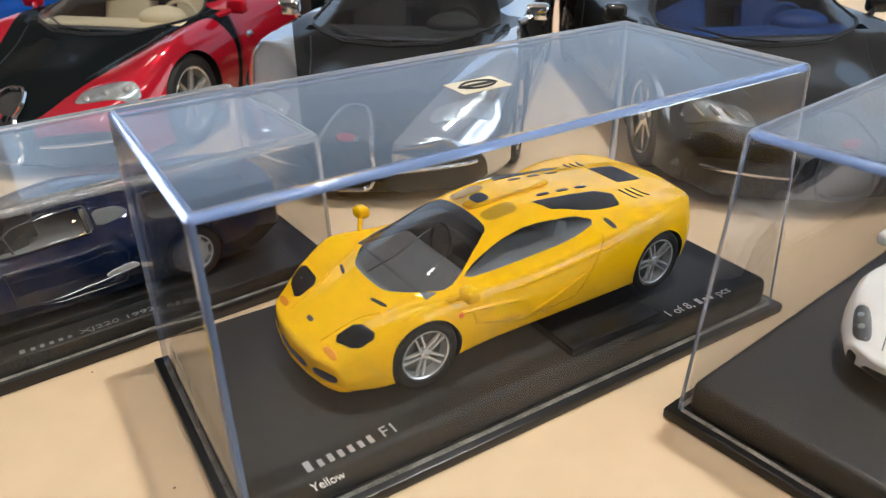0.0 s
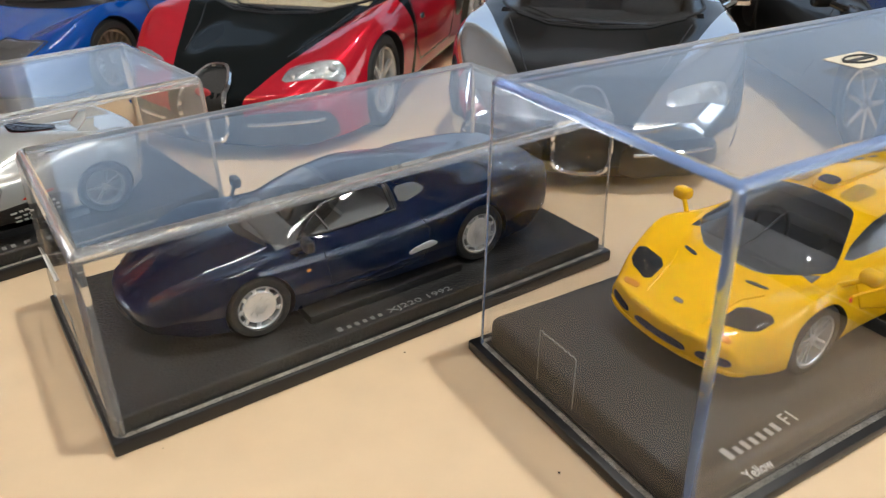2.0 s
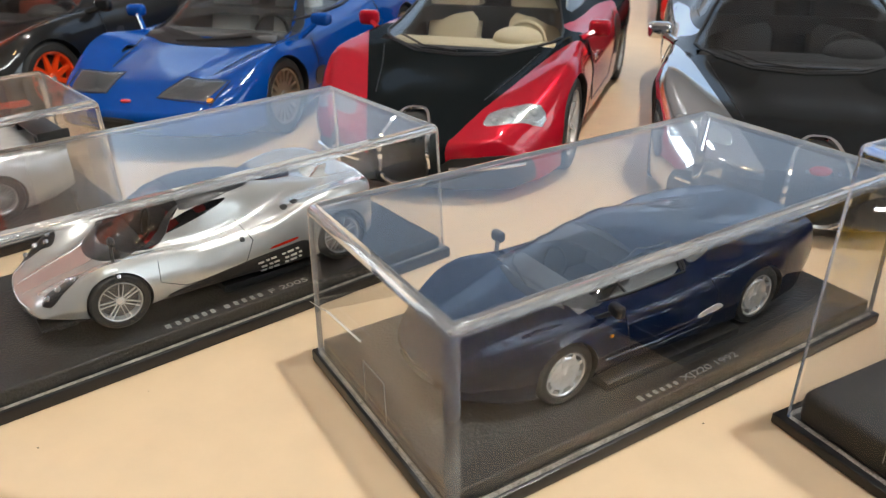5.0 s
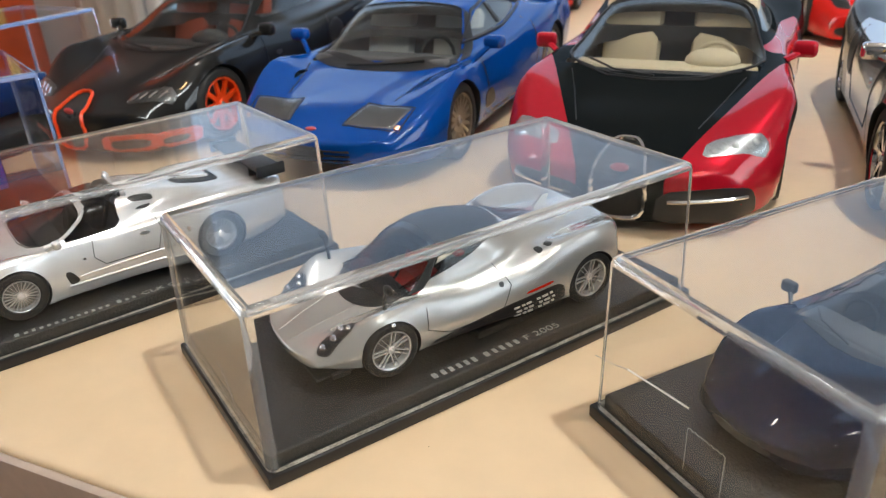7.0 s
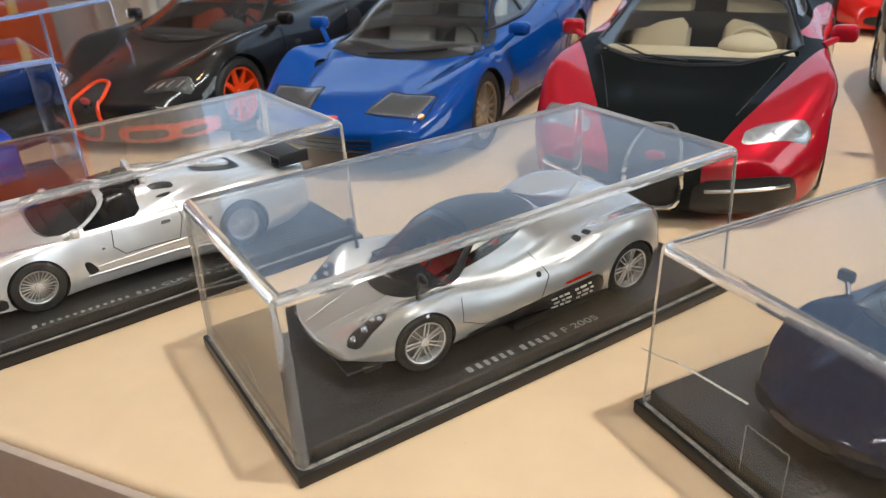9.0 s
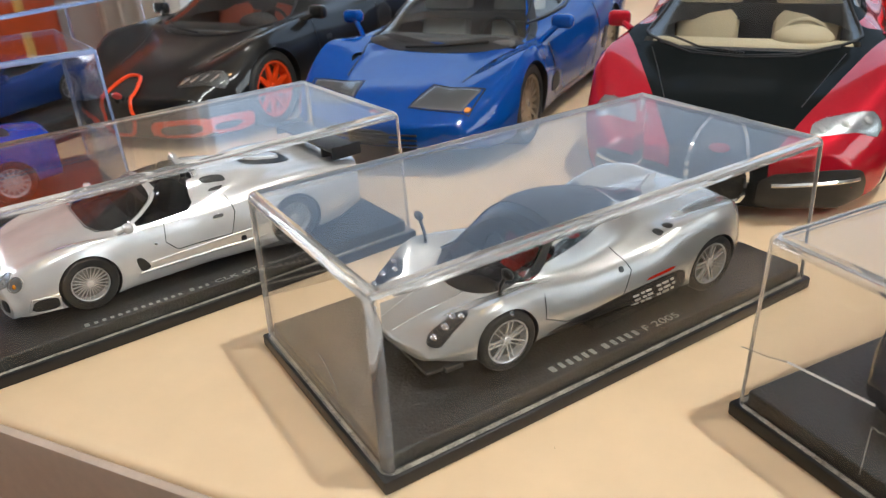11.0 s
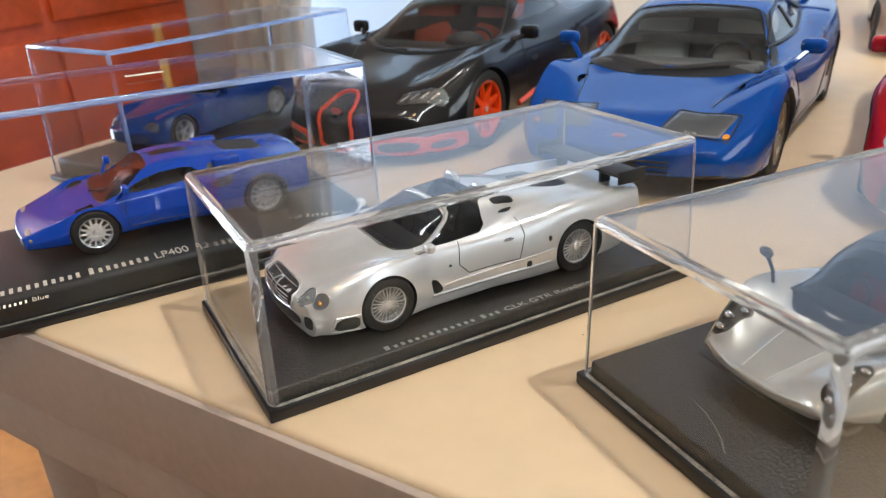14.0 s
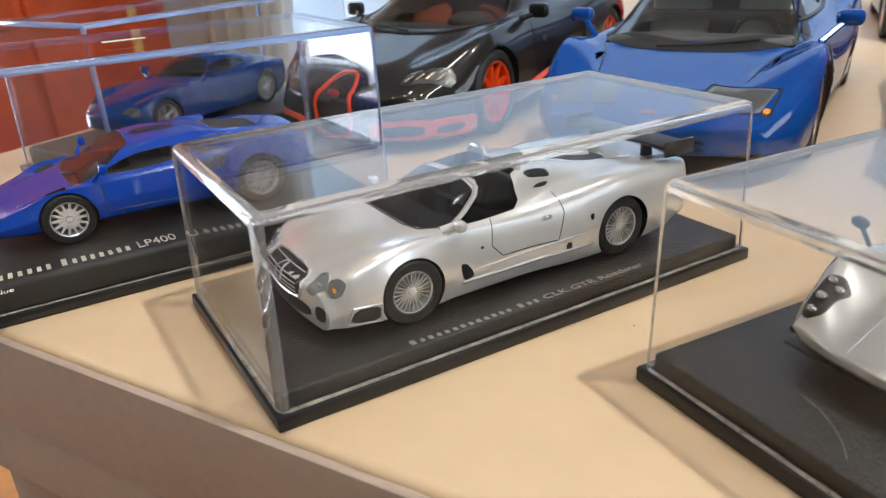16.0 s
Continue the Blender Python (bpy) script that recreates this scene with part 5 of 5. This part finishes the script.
# ---- the large cars behind ----
def hyper_car(nose, degrees, paint_, cabin, label, rim, spokes=7, glass=CLEAR, chrome=CHROME, ring=CHROME, style="spoke", mirrors=None, dash=None, trim_lip=None):
    spec = dict(HYPER, seat=cabin, drive=-1, back=0.50)
    if dash:
        spec["dash_mat"] = dash
        spec["rim_mat"] = dash
    c = Car(spec, S18, pose(*nose, TABLE_Z, 0, 0, degrees), "model_car", label, paint_, DARKCAB, "large model cars")
    c.glaze(glass, glass)
    c.wheels(spokes, rim, style)
    arch = [(-.15, .13), (-.17, .30), (-.155, .45), (-.08, .545), (.08, .545), (.155, .45), (.17, .30), (.15, .13)]
    c.patch("grille", arch, "front", GRILLE, off=0.004, n=48)
    c.line("grille_ring", rounded(arch, 2), "front", 0.016, ring, closed=True, off=0.02, label="horseshoe grille ring")
    c.add("badge", pod(*c.on("front", 0, .43, 0.02)[0], .01, .06, .03), BADGE, "small red oval badge")
    lamps(c, [(.16, .46), (.29, .47), (.42, .77), (.41, .84), (.34, .81), (.22, .62)], "top", LENS, REFLECTOR if ring is CHROME else DARKALLOY, "clear headlight with round lamps", ((.22, .53, .045), (.29, .64, .045), (.36, .75, .045)) if ring is CHROME else (), soft=1)
    if ring is not CHROME:
        for s in (-1, 1):
            for q in range(4):
                c.line("light_strip", [(.20 + .035 * q, s * (.50 + .075 * q)), (.27 + .035 * q, s * (.54 + .075 * q))], "top", 0.010, CHROME, off=0.012)
    lip = trim_lip or TRIM
    for s in (-1, 1):
        if trim_lip:
            c.patch("bumper_lip", [(s * .30, .10), (s * .30, .24), (s * .55, .255), (s * .76, .25), (s * .76, .10)], "front", lip, off=0.010, soft=1, label="orange front lip")
            c.patch("bumper_side", [(.20, .10), (.16, .245), (.36, .25), (.54, .24), (.55, .10)], "side", lip, side=s, off=0.012, soft=1, label="orange front lip")
            c.patch("lower_intake", [(s * .38, .13), (s * .38, .20), (s * .58, .215), (s * .70, .20), (s * .68, .13)], "front", GRILLE, off=0.018)
            c.patch("lip_hole", [(.22, .135), (.22, .195), (.40, .20), (.43, .17), (.38, .135)], "side", GRILLE, side=s, off=0.020)
        else:
            c.patch("lower_intake", [(s * .22, .085), (s * .24, .31), (s * .60, .33), (s * .76, .31), (s * .80, .22), (s * .80, .085)], "front", TRIM, soft=1)
            c.line("intake_bar", [(s * .30, .25), (s * .50, .255), (s * .74, .26)], "front", 0.013, chrome, off=0.02)
        c.patch("side_intake", [(2.75, .42), (2.72, .70), (2.9, .80), (3.02, .70), (2.95, .45)], "side", TRIM, side=s)
        c.line("door_seam", [(1.62, .80), (1.60, .45), (1.75, .28), (2.6, .28), (2.72, .60), (2.78, .86)], "side", 0.005, TRIM, side=s)
        c.patch("fuel_filler", [(1.75, .60), (1.75, .64), (1.85, .64), (1.85, .60)], "side", chrome, side=s, n=16)
        c.line("bonnet_seam", [(.42, s * .40), (.85, s * .53), (1.1, s * .62)], "top", 0.004, TRIM)
        c.add("roof_scoop", pod(2.75, s * .30, 1.12, .34, .13, .09), chrome if ring is CHROME else TRIM)
        if trim_lip:
            c.line("sill_stripe", [(1.45, .26), (2.0, .34), (2.7, .36), (3.1, .30)], "side", 0.03, lip, side=s)
    c.line("cowl", [(1.18, -.58), (1.04, -.34), (1.00, 0), (1.04, .34), (1.18, .58)], "top", 0.010, TRIM)
    c.line("screen_surround", rounded(both([(1.025, .02), (1.065, .36), (1.245, .645), (1.45, .73), (1.97, .56), (2.03, .45), (2.055, .02)]), 1), "top", 0.011, TRIM, closed=True)
    c.line("wiper", [(1.04, 0.0), (1.10, .30), (1.24, .52)], "top", 0.008, TRIM, off=0.015)
    c.mirror(1.60, 0.97, 0.88, (0.05, 0.085, 0.06), 0.12, mirrors or paint_)
    return c


def long_blue_car():
    spec = dict(WEDGE, seat=GREYCAB, dash_mat=MIDCAB, hump=False, drive=-1)
    d = 80.5
    c = Car(spec, S18, car_pose((-0.2440, 0.3546), d, spec, S18, TABLE_Z), "model_car", "bright blue angular supercar model, large scale, on the table", BLUE, MIDCAB, "large model cars")
    c.glaze(CLEAR, CLEAR)
    c.wheels(18, GOLDALLOY, "dish")
    for s in (-1, 1):
        head = c.patch("headlight", [(.16, s * .25), (.19, s * .64), (.42, s * .71), (.46, s * .31)], "top", LAMPGREY, soft=0, label="rectangular clear headlight")
        lens = c.patch("lens", [(.17, s * .27), (.20, s * .63), (.41, s * .69), (.45, s * .32)], "top", LENS, off=0.015, thick=-0.009, soft=0, parent=head)
        lens.visible_shadow = False
        c.patch("indicator", [(.185, s * .655), (.195, s * .695), (.235, s * .705), (.225, s * .66)], "top", AMBER, off=0.016, n=20, parent=head)
        c.line("headlight_gasket", [(.15, s * .24), (.18, s * .70), (.43, s * .73), (.475, s * .30)], "top", 0.006, TRIM, closed=True)
        c.line("bonnet_seam", [(.55, s * .50), (.9, s * .58), (1.15, s * .66)], "top", 0.005, TRIM)
        c.patch("side_vent", [(2.95, .34), (2.98, .52), (3.10, .56), (3.06, .34)], "side", TRIM, side=s)
        c.patch("wing_vent", [(1.42, .28), (1.40, .44), (1.62, .44), (1.70, .28)], "side", TRIM, side=s)
        c.line("door_seam", [(1.5, .74), (1.48, .36), (1.62, .22), (2.7, .22), (2.85, .60), (2.8, .84)], "side", 0.005, TRIM, side=s)
        c.patch("a_pillar", [(1.34, s * .715), (1.62, s * .66), (1.93, s * .525), (1.99, s * .545), (1.72, s * .70), (1.46, s * .755)], "top", TRIM, soft=1, n=40)
        c.patch("quarter_window", [(3.10, .94), (3.15, .99), (3.36, .96), (3.30, .92)], "side", TRIM, side=s)
        c.line("window_frame", [(1.60, .805), (2.03, 1.015), (2.4, 1.07), (2.83, 1.04), (3.12, .92), (2.4, .825)], "side", 0.016, TRIM, side=s, closed=True)
        c.patch("pillar", [(2.36, .86), (2.34, 1.04), (2.40, 1.04), (2.42, .86)], "side", TRIM, side=s, soft=0, n=16)
        c.patch("corner_intake", [(s * .50, .17), (s * .50, .22), (s * .70, .23), (s * .68, .17)], "front", GRILLE)
        c.add("spoiler_strut", boxed(4.02, 4.20, s * .55 - .025, s * .55 + .025, .88, 1.08, .012), BLUE)
    c.patch("nose_intake", [(-.16, .22), (-.18, .34), (.18, .34), (.16, .22)], "front", GRILLE)
    for k in range(3):
        c.line("intake_slat", [(-.38, .24 + .035 * k), (.38, .24 + .035 * k)], "front", 0.008, TRIM, off=0.01)
    c.add("rear_spoiler", boxed(4.0, 4.34, -.88, .88, 1.06, 1.11, .02), BLUE)
    c.patch("cowl", both([(1.045, 0), (1.075, .38), (1.22, .66), (1.36, .73), (1.33, .64), (1.19, .40), (1.16, 0)]), "top", TRIM, soft=1, n=64, label="black panel under the windscreen")
    c.line("wiper", [(1.10, 0.25), (1.14, -.10), (1.22, -.45)], "top", 0.009, TRIM, off=0.02)
    c.line("screen_frame", both([(1.10, 0.02), (1.15, .41), (1.35, .68), (1.62, .66), (1.95, .52), (1.97, .2)]), "top", 0.007, TRIM, closed=True)
    c.mirror(1.50, 0.98, 0.85, (0.055, 0.09, 0.055), 0.16, BLUE)
    c.add("badge", pod(*c.on("top", .08, 0, 0.0)[0], .03, .05, .015), BADGE)


def far_car(nose, degrees, label, spec=PLAINCAR, color=SCARLET):
    c = Car(dict(spec, zb=[(0, .09), (.5, .09), (1.2, .13), (3.8, .13), (4.29, .28)]), S18, pose(*nose, TABLE_Z, 0, 0, degrees), "model_car", label, color, DARKCAB, "large model cars")
    c.glaze(SMOKE, SMOKE)
    c.wheels(5, ALLOY, "spoke")
    lamps(c, [(.16, .36), (.20, .55), (.42, .63), (.40, .42)], "top", LENS, TRIM)
    c.patch("front_intake", [(-.55, .13), (-.52, .27), (.52, .27), (.55, .13)], "front", TRIM)
    c.mirror(1.48, 0.93, 0.85, (0.09, 0.10, 0.075), 0.22, color)


yellow_car()
navy_car()
silver_coupe()
roadster()
wedge_car()
back_car()
white_car()
long_blue_car()
hyper_car((-0.1713, 0.2840), 80.5, RED_BLACK, CREAM, "red and black hypercar model with a cream interior, large scale", ALLOY, dash=CREAM, mirrors=RED)
hyper_car((-0.0325, 0.2654), 83.5, SILVER_BLACK, DARKCAB, "silver and black hypercar model with dark windows, large scale", CHROME, glass=SMOKE, mirrors=CHROME)
hyper_car((-0.4381, 0.3297), 80.0, BLACK, RUSTCAB, "glossy black hypercar model with orange wheels and stripes, large scale", ORANGE, 9, CLEAR, TRIM, ORANGE, "star", BLACK, trim_lip=ORANGE)
hyper_car((0.1309, 0.2654), 98.0, BLACK, BLUECAB, "black hypercar model with dark bluish windows, large scale", CHROME, glass=TINT, ring=TRIM, dash=BLUECAB)
far_car((-0.0080, 0.6080), 84.0, "bright red sports car model in the back row")
far_car((0.1506, 0.6183), 86.0, "black sports car model in the back row", color=BLACK)
far_car((-0.2830, 0.7500), 84.0, "red sports car model in the back row behind the blue one")
far_car((-0.1400, 0.6220), 85.0, "taupe grey car model in the back row", color=TAUPE)


# ---- the room ----
def structure(name, bm, material, smooth=False):
    return tagged(part(name, bm, material, None, smooth=smooth), kind="structure")


EDGE_ANGLE = -9.3
TM = pose(-0.3901, 0.1462, TABLE_Z, 0, 0, EDGE_ANGLE)
table = empty("table", TM, "cream-topped table with a taupe front edge", "table")
part("tabletop", boxed(-0.235, 1.35, 0.002, 1.25, -0.030, 0.0, 0.002, 3), TABLE, table, "smooth cream laminate top")
part("edge_band", boxed(-0.235, 1.35, -0.0005, 0.0018, -0.0300, -0.0012, 0.0004), APRON, table, "taupe edge band")
part("apron", boxed(-0.225, 1.34, 0.001, 0.03, -0.052, -0.0305, 0.001), APRON, table)
for lx in (-0.20, 1.25):
    for ly in (0.05, 1.16):
        part("leg", boxed(lx, lx + 0.05, ly, ly + 0.05, -0.75 - TABLE_Z, -0.052, 0.004), APRON, table)
structure("floor", boxed(-2.6, 2.6, -2.4, 2.6, -0.80, -0.75), OAK)
structure("ceiling", boxed(-2.6, 2.6, -2.4, 2.6, 1.75, 1.80), PLASTER)
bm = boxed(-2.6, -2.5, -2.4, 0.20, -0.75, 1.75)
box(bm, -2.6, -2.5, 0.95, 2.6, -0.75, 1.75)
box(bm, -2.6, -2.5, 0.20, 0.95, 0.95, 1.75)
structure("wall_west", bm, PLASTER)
door = tagged(new("window_2"), kind="structure")
for y in (0.20, 0.92):
    part("window_frame", boxed(-2.58, -2.52, y, y + 0.03, -0.75, 0.95, 0.004), FRAME, door)
for z in (-0.75, -0.62, 0.89):
    part("window_frame", boxed(-2.575, -2.525, 0.23, 0.92, z, z + 0.06, 0.004), FRAME, door)
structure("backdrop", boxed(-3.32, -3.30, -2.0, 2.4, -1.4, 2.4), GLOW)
bm = boxed(2.5, 2.6, -2.4, -1.30, -0.75, 1.75)
box(bm, 2.5, 2.6, 0.45, 2.6, -0.75, 1.75)
box(bm, 2.5, 2.6, -1.30, 0.45, -0.75, 0.05)
box(bm, 2.5, 2.6, -1.30, 0.45, 1.25, 1.75)
structure("wall_east", bm, PLASTER)
glazed = tagged(new("window_3"), kind="structure")
for y in (-1.30, -0.45, 0.41):
    part("window_frame", boxed(2.52, 2.58, y, y + 0.04, 0.05, 1.25, 0.004), FRAME, glazed)
for z in (0.05, 1.21):
    part("window_frame", boxed(2.525, 2.575, -1.26, 0.41, z, z + 0.04, 0.004), FRAME, glazed)
structure("backdrop_east", boxed(3.30, 3.32, -2.6, 1.8, -1.0, 2.4), PALESKY)
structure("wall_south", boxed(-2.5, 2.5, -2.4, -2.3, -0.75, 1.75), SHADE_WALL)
bm = boxed(-2.5, -1.62, 2.0, 2.1, -0.75, 1.75)
box(bm, 1.50, 2.5, 2.0, 2.1, -0.75, 1.75)
box(bm, -0.52, 1.50, 2.0, 2.1, -0.75, 0.10)
box(bm, -1.62, 1.50, 2.0, 2.1, 1.40, 1.75)
structure("wall_north", bm, PLASTER)
win = tagged(new("window_1"), kind="structure")
for x in (-1.62, 1.44):
    part("window_frame", boxed(x, x + 0.06, 2.02, 2.08, 0.10, 1.40, 0.004), FRAME, win)
part("window_frame", boxed(-1.56, -0.52, 2.025, 2.075, -0.75, -0.69, 0.004), FRAME, win)
for z in (0.10, 1.34):
    part("window_frame", boxed(-1.56 if z > 1 else -0.52, 1.44, 2.025, 2.075, z, z + 0.06, 0.004), FRAME, win)
part("window_frame", boxed(-1.60, -1.55, 2.02, 2.08, -0.75, 0.10, 0.004), FRAME, win)
part("window_frame", boxed(-0.58, -0.53, 2.02, 2.08, -0.75, 0.10, 0.004), FRAME, win)
structure("backdrop_north", boxed(-2.6, 2.4, 3.0, 3.02, -1.4, 2.6), SKYGLOW)
part("window_sill", boxed(-0.50, 1.56, 1.92, 2.0, 0.06, 0.10, 0.006), FRAME, win)

cab = empty("cabinet", pose(-2.2, 1.3, -0.75), "dark red-brown wooden cabinet standing in the corner", "cabinet")
part("body", boxed(-0.29, 0.25, -0.35, 0.68, 0, 1.78, 0.006), WOOD, cab)
for k in (0, 1):
    part("door", boxed(-0.28 + 0.265 * k, -0.025 + 0.265 * k, -0.37, -0.351, 0.05, 1.73, 0.004), WOOD, cab)
for y0, y1 in ((-0.32, 0.14), (0.17, 0.65)):
    for z0, z1 in ((0.05, 0.62), (0.66, 1.73)):
        part("side_panel", boxed(0.251, 0.264, y0, y1, z0, z1, 0.005), WOOD, cab)
part("brass_rod", boxed(0.265, 0.275, 0.50, 0.53, 0.95, 1.25, 0.003), BRASS, cab, "polished brass rod")


def drape(x0, x1, y, z0, z1, folds):
    bm, n = bmesh.new(), folds * 10
    rows = []
    for z in (z0, (z0 + z1) / 2, z1):
        rows.append([bm.verts.new((x0 + (x1 - x0) * i / n, y + 0.025 * math.sin(2 * math.pi * folds * i / n) + 0.008 * math.sin(i * 0.7), z)) for i in range(n + 1)])
    for a, b in zip(rows, rows[1:]):
        for i in range(n):
            bm.faces.new((a[i], a[i + 1], b[i + 1], b[i]))
    r = bmesh.ops.solidify(bm, geom=bm.faces[:], thickness=0.004)
    return bm


tagged(part("curtain", drape(-1.74, -1.52, 1.90, -0.6, 1.6, 4), CLOTH, None), "white hanging curtain beside the window", "curtain")
for x, y, z, _, _ in SPOTS:
    dish = empty("ceiling_downlight", pose(x, y, z), "white round downlight on the ceiling", "lamp", "ceiling lamps")
    part("housing", lathe([(0.10, 0.006), (0.11, 0.012), (0.11, 0.05), (0.02, 0.05)], 32), FRAME, dish, m=pose(0, 0, 0, 90, 0, 0))
# housing made up for the added cabinet light
can = empty("added_spotlight", BEAM, "added white spotlight that brightens the cabinet", "lamp", "ceiling lamps")
part("housing", lathe([(0.020, -0.03), (0.042, -0.02), (0.045, 0.05), (0.036, 0.055), (0.034, 0.03), (0.004, 0.028)], 28), FRAME, can, m=pose(0, 0, 0.06, 90, 0, 0))
tube_lamp = empty("tube_lamp", look((1.10, -1.15, 1.66), (0.1, 0.1, 0.0)), "long white tube lamp fixed under the ceiling", "lamp", "ceiling lamps")
part("housing", boxed(-0.77, 0.77, -0.06, 0.06, 0.012, 0.05, 0.008), FRAME, tube_lamp)
part("bracket", tube([(0, 0, 0.05), (0, 0, 0.09)], 0.01, 8), FRAME, tube_lamp)
for p in BULBS:
    lamp_ = empty("ceiling_lamp", pose(*p), "warm bulb hanging from the ceiling", "lamp", "ceiling lamps")
    part("bulb", pod(0, 0, 0, 0.035, 0.035, 0.045), BULB, lamp_)
    part("cord", tube([(0, 0, 0.04), (0, 0, 1.75 - p[2])], 0.004, 6), TRIM, lamp_)

# sticker on the yellow car's case
root, m, _ = CASES["y"]
st = m.inverted() @ Vector((0.0160, 0.1850, 0.0638))
top = st.z
sticker = part("sticker", boxed(st.x - 0.0062, st.x + 0.0062, st.y - 0.0042, st.y + 0.0042, top, top + 0.00012), PAPER, root, "cream paper sticker with a dark emblem")
ring = [(st.x + 0.0042 * math.cos(a), st.y + 0.0024 * math.sin(a), top + 0.0002) for a in np.linspace(0, 6.28, 24)[:-1]]
part("emblem", tube(ring, 0.0003, 4, closed=True), BLACKINK, sticker)
part("emblem_bar", boxed(st.x - 0.0048, st.x + 0.0048, st.y - 0.0006, st.y + 0.0006, top + 0.0001, top + 0.0003), BLACKINK, sticker)


# marks and dust on the covers
def mark(key, name, pts, radius, label, ink=RESIDUE):
    root, m, _ = CASES[key]
    part(name, tube([(x, y, z - TABLE_Z) for x, y, z in pts], radius, 4), ink, root, label)


def tape_mark(key, v0, v1, z0, z1):
    x = 0.0010
    teeth = [(x, v1 + (v0 - v1) * i / 14, z1 + (0.0005 if i % 2 else 0.0)) for i in range(15)]
    mark(key, "tape_mark", [(x, v1, z0)] + teeth + [(x, v0, z0)], 0.00009, "pale outline of removed tape")


tape_mark("y", 0.0315, 0.0430, 0.0042, 0.0165)
tape_mark("x", 0.0270, 0.0370, 0.0042, 0.0150)
mark("x", "scratch", [(0.0009, 0.0670, 0.0150), (0.0009, 0.0600, 0.0165), (0.0009, 0.0557, 0.0179)], 0.00012, "long pale scratch")
mark("x", "scratch", [(0.0009, 0.0557, 0.0179), (0.0009, 0.0460, 0.0190), (0.0009, 0.0374, 0.0199)], 0.00028, "bright end of the scratch", BRIGHT)
mark("z", "scratch", [(0.0009, 0.0300, 0.0153), (0.0009, 0.0265, 0.0146), (0.0009, 0.0239, 0.0131), (0.0009, 0.0220, 0.0113), (0.0009, 0.0209, 0.0090)], 0.00005, "thin curved scratch")
root, m, _ = CASES["l"]
part("sticker", boxed(0.0770, 0.0890, 0.0335, 0.0362, 0.0610 - TABLE_Z, 0.06112 - TABLE_Z), PAPER, root, "small pale paper strip")


def specks(count, x0, x1, y0, y1, z, small, big):
    bm = bmesh.new()
    for _ in range(count):
        r = rng.uniform(small, big)
        bmesh.ops.create_icosphere(bm, subdivisions=1, radius=r, matrix=Matrix.Translation((rng.uniform(x0, x1), rng.uniform(y0, y1), z + r * 0.35)) @ Matrix.Diagonal((1, rng.uniform(0.5, 1), 0.45, 1)))
    return bm


rng = random.Random(5)
for key, count in (("w", 220), ("y", 70), ("x", 40), ("z", 40), ("c", 40), ("l", 40)):
    root, m, z = CASES[key]
    tagged(part("dust", specks(count, 0.004, 0.14, 0.004, 0.062, z, 0.00004, 0.00020 if key == "w" else 0.00013), SPECK, root), kind="stuff")
tagged(part("crumbs", specks(150, -0.20, 0.75, 0.004, 0.30, 0.0, 0.0001, 0.00035), DUST, None, m=TM), "tiny dark crumbs scattered on the cream table top", "crumbs", kind="stuff")
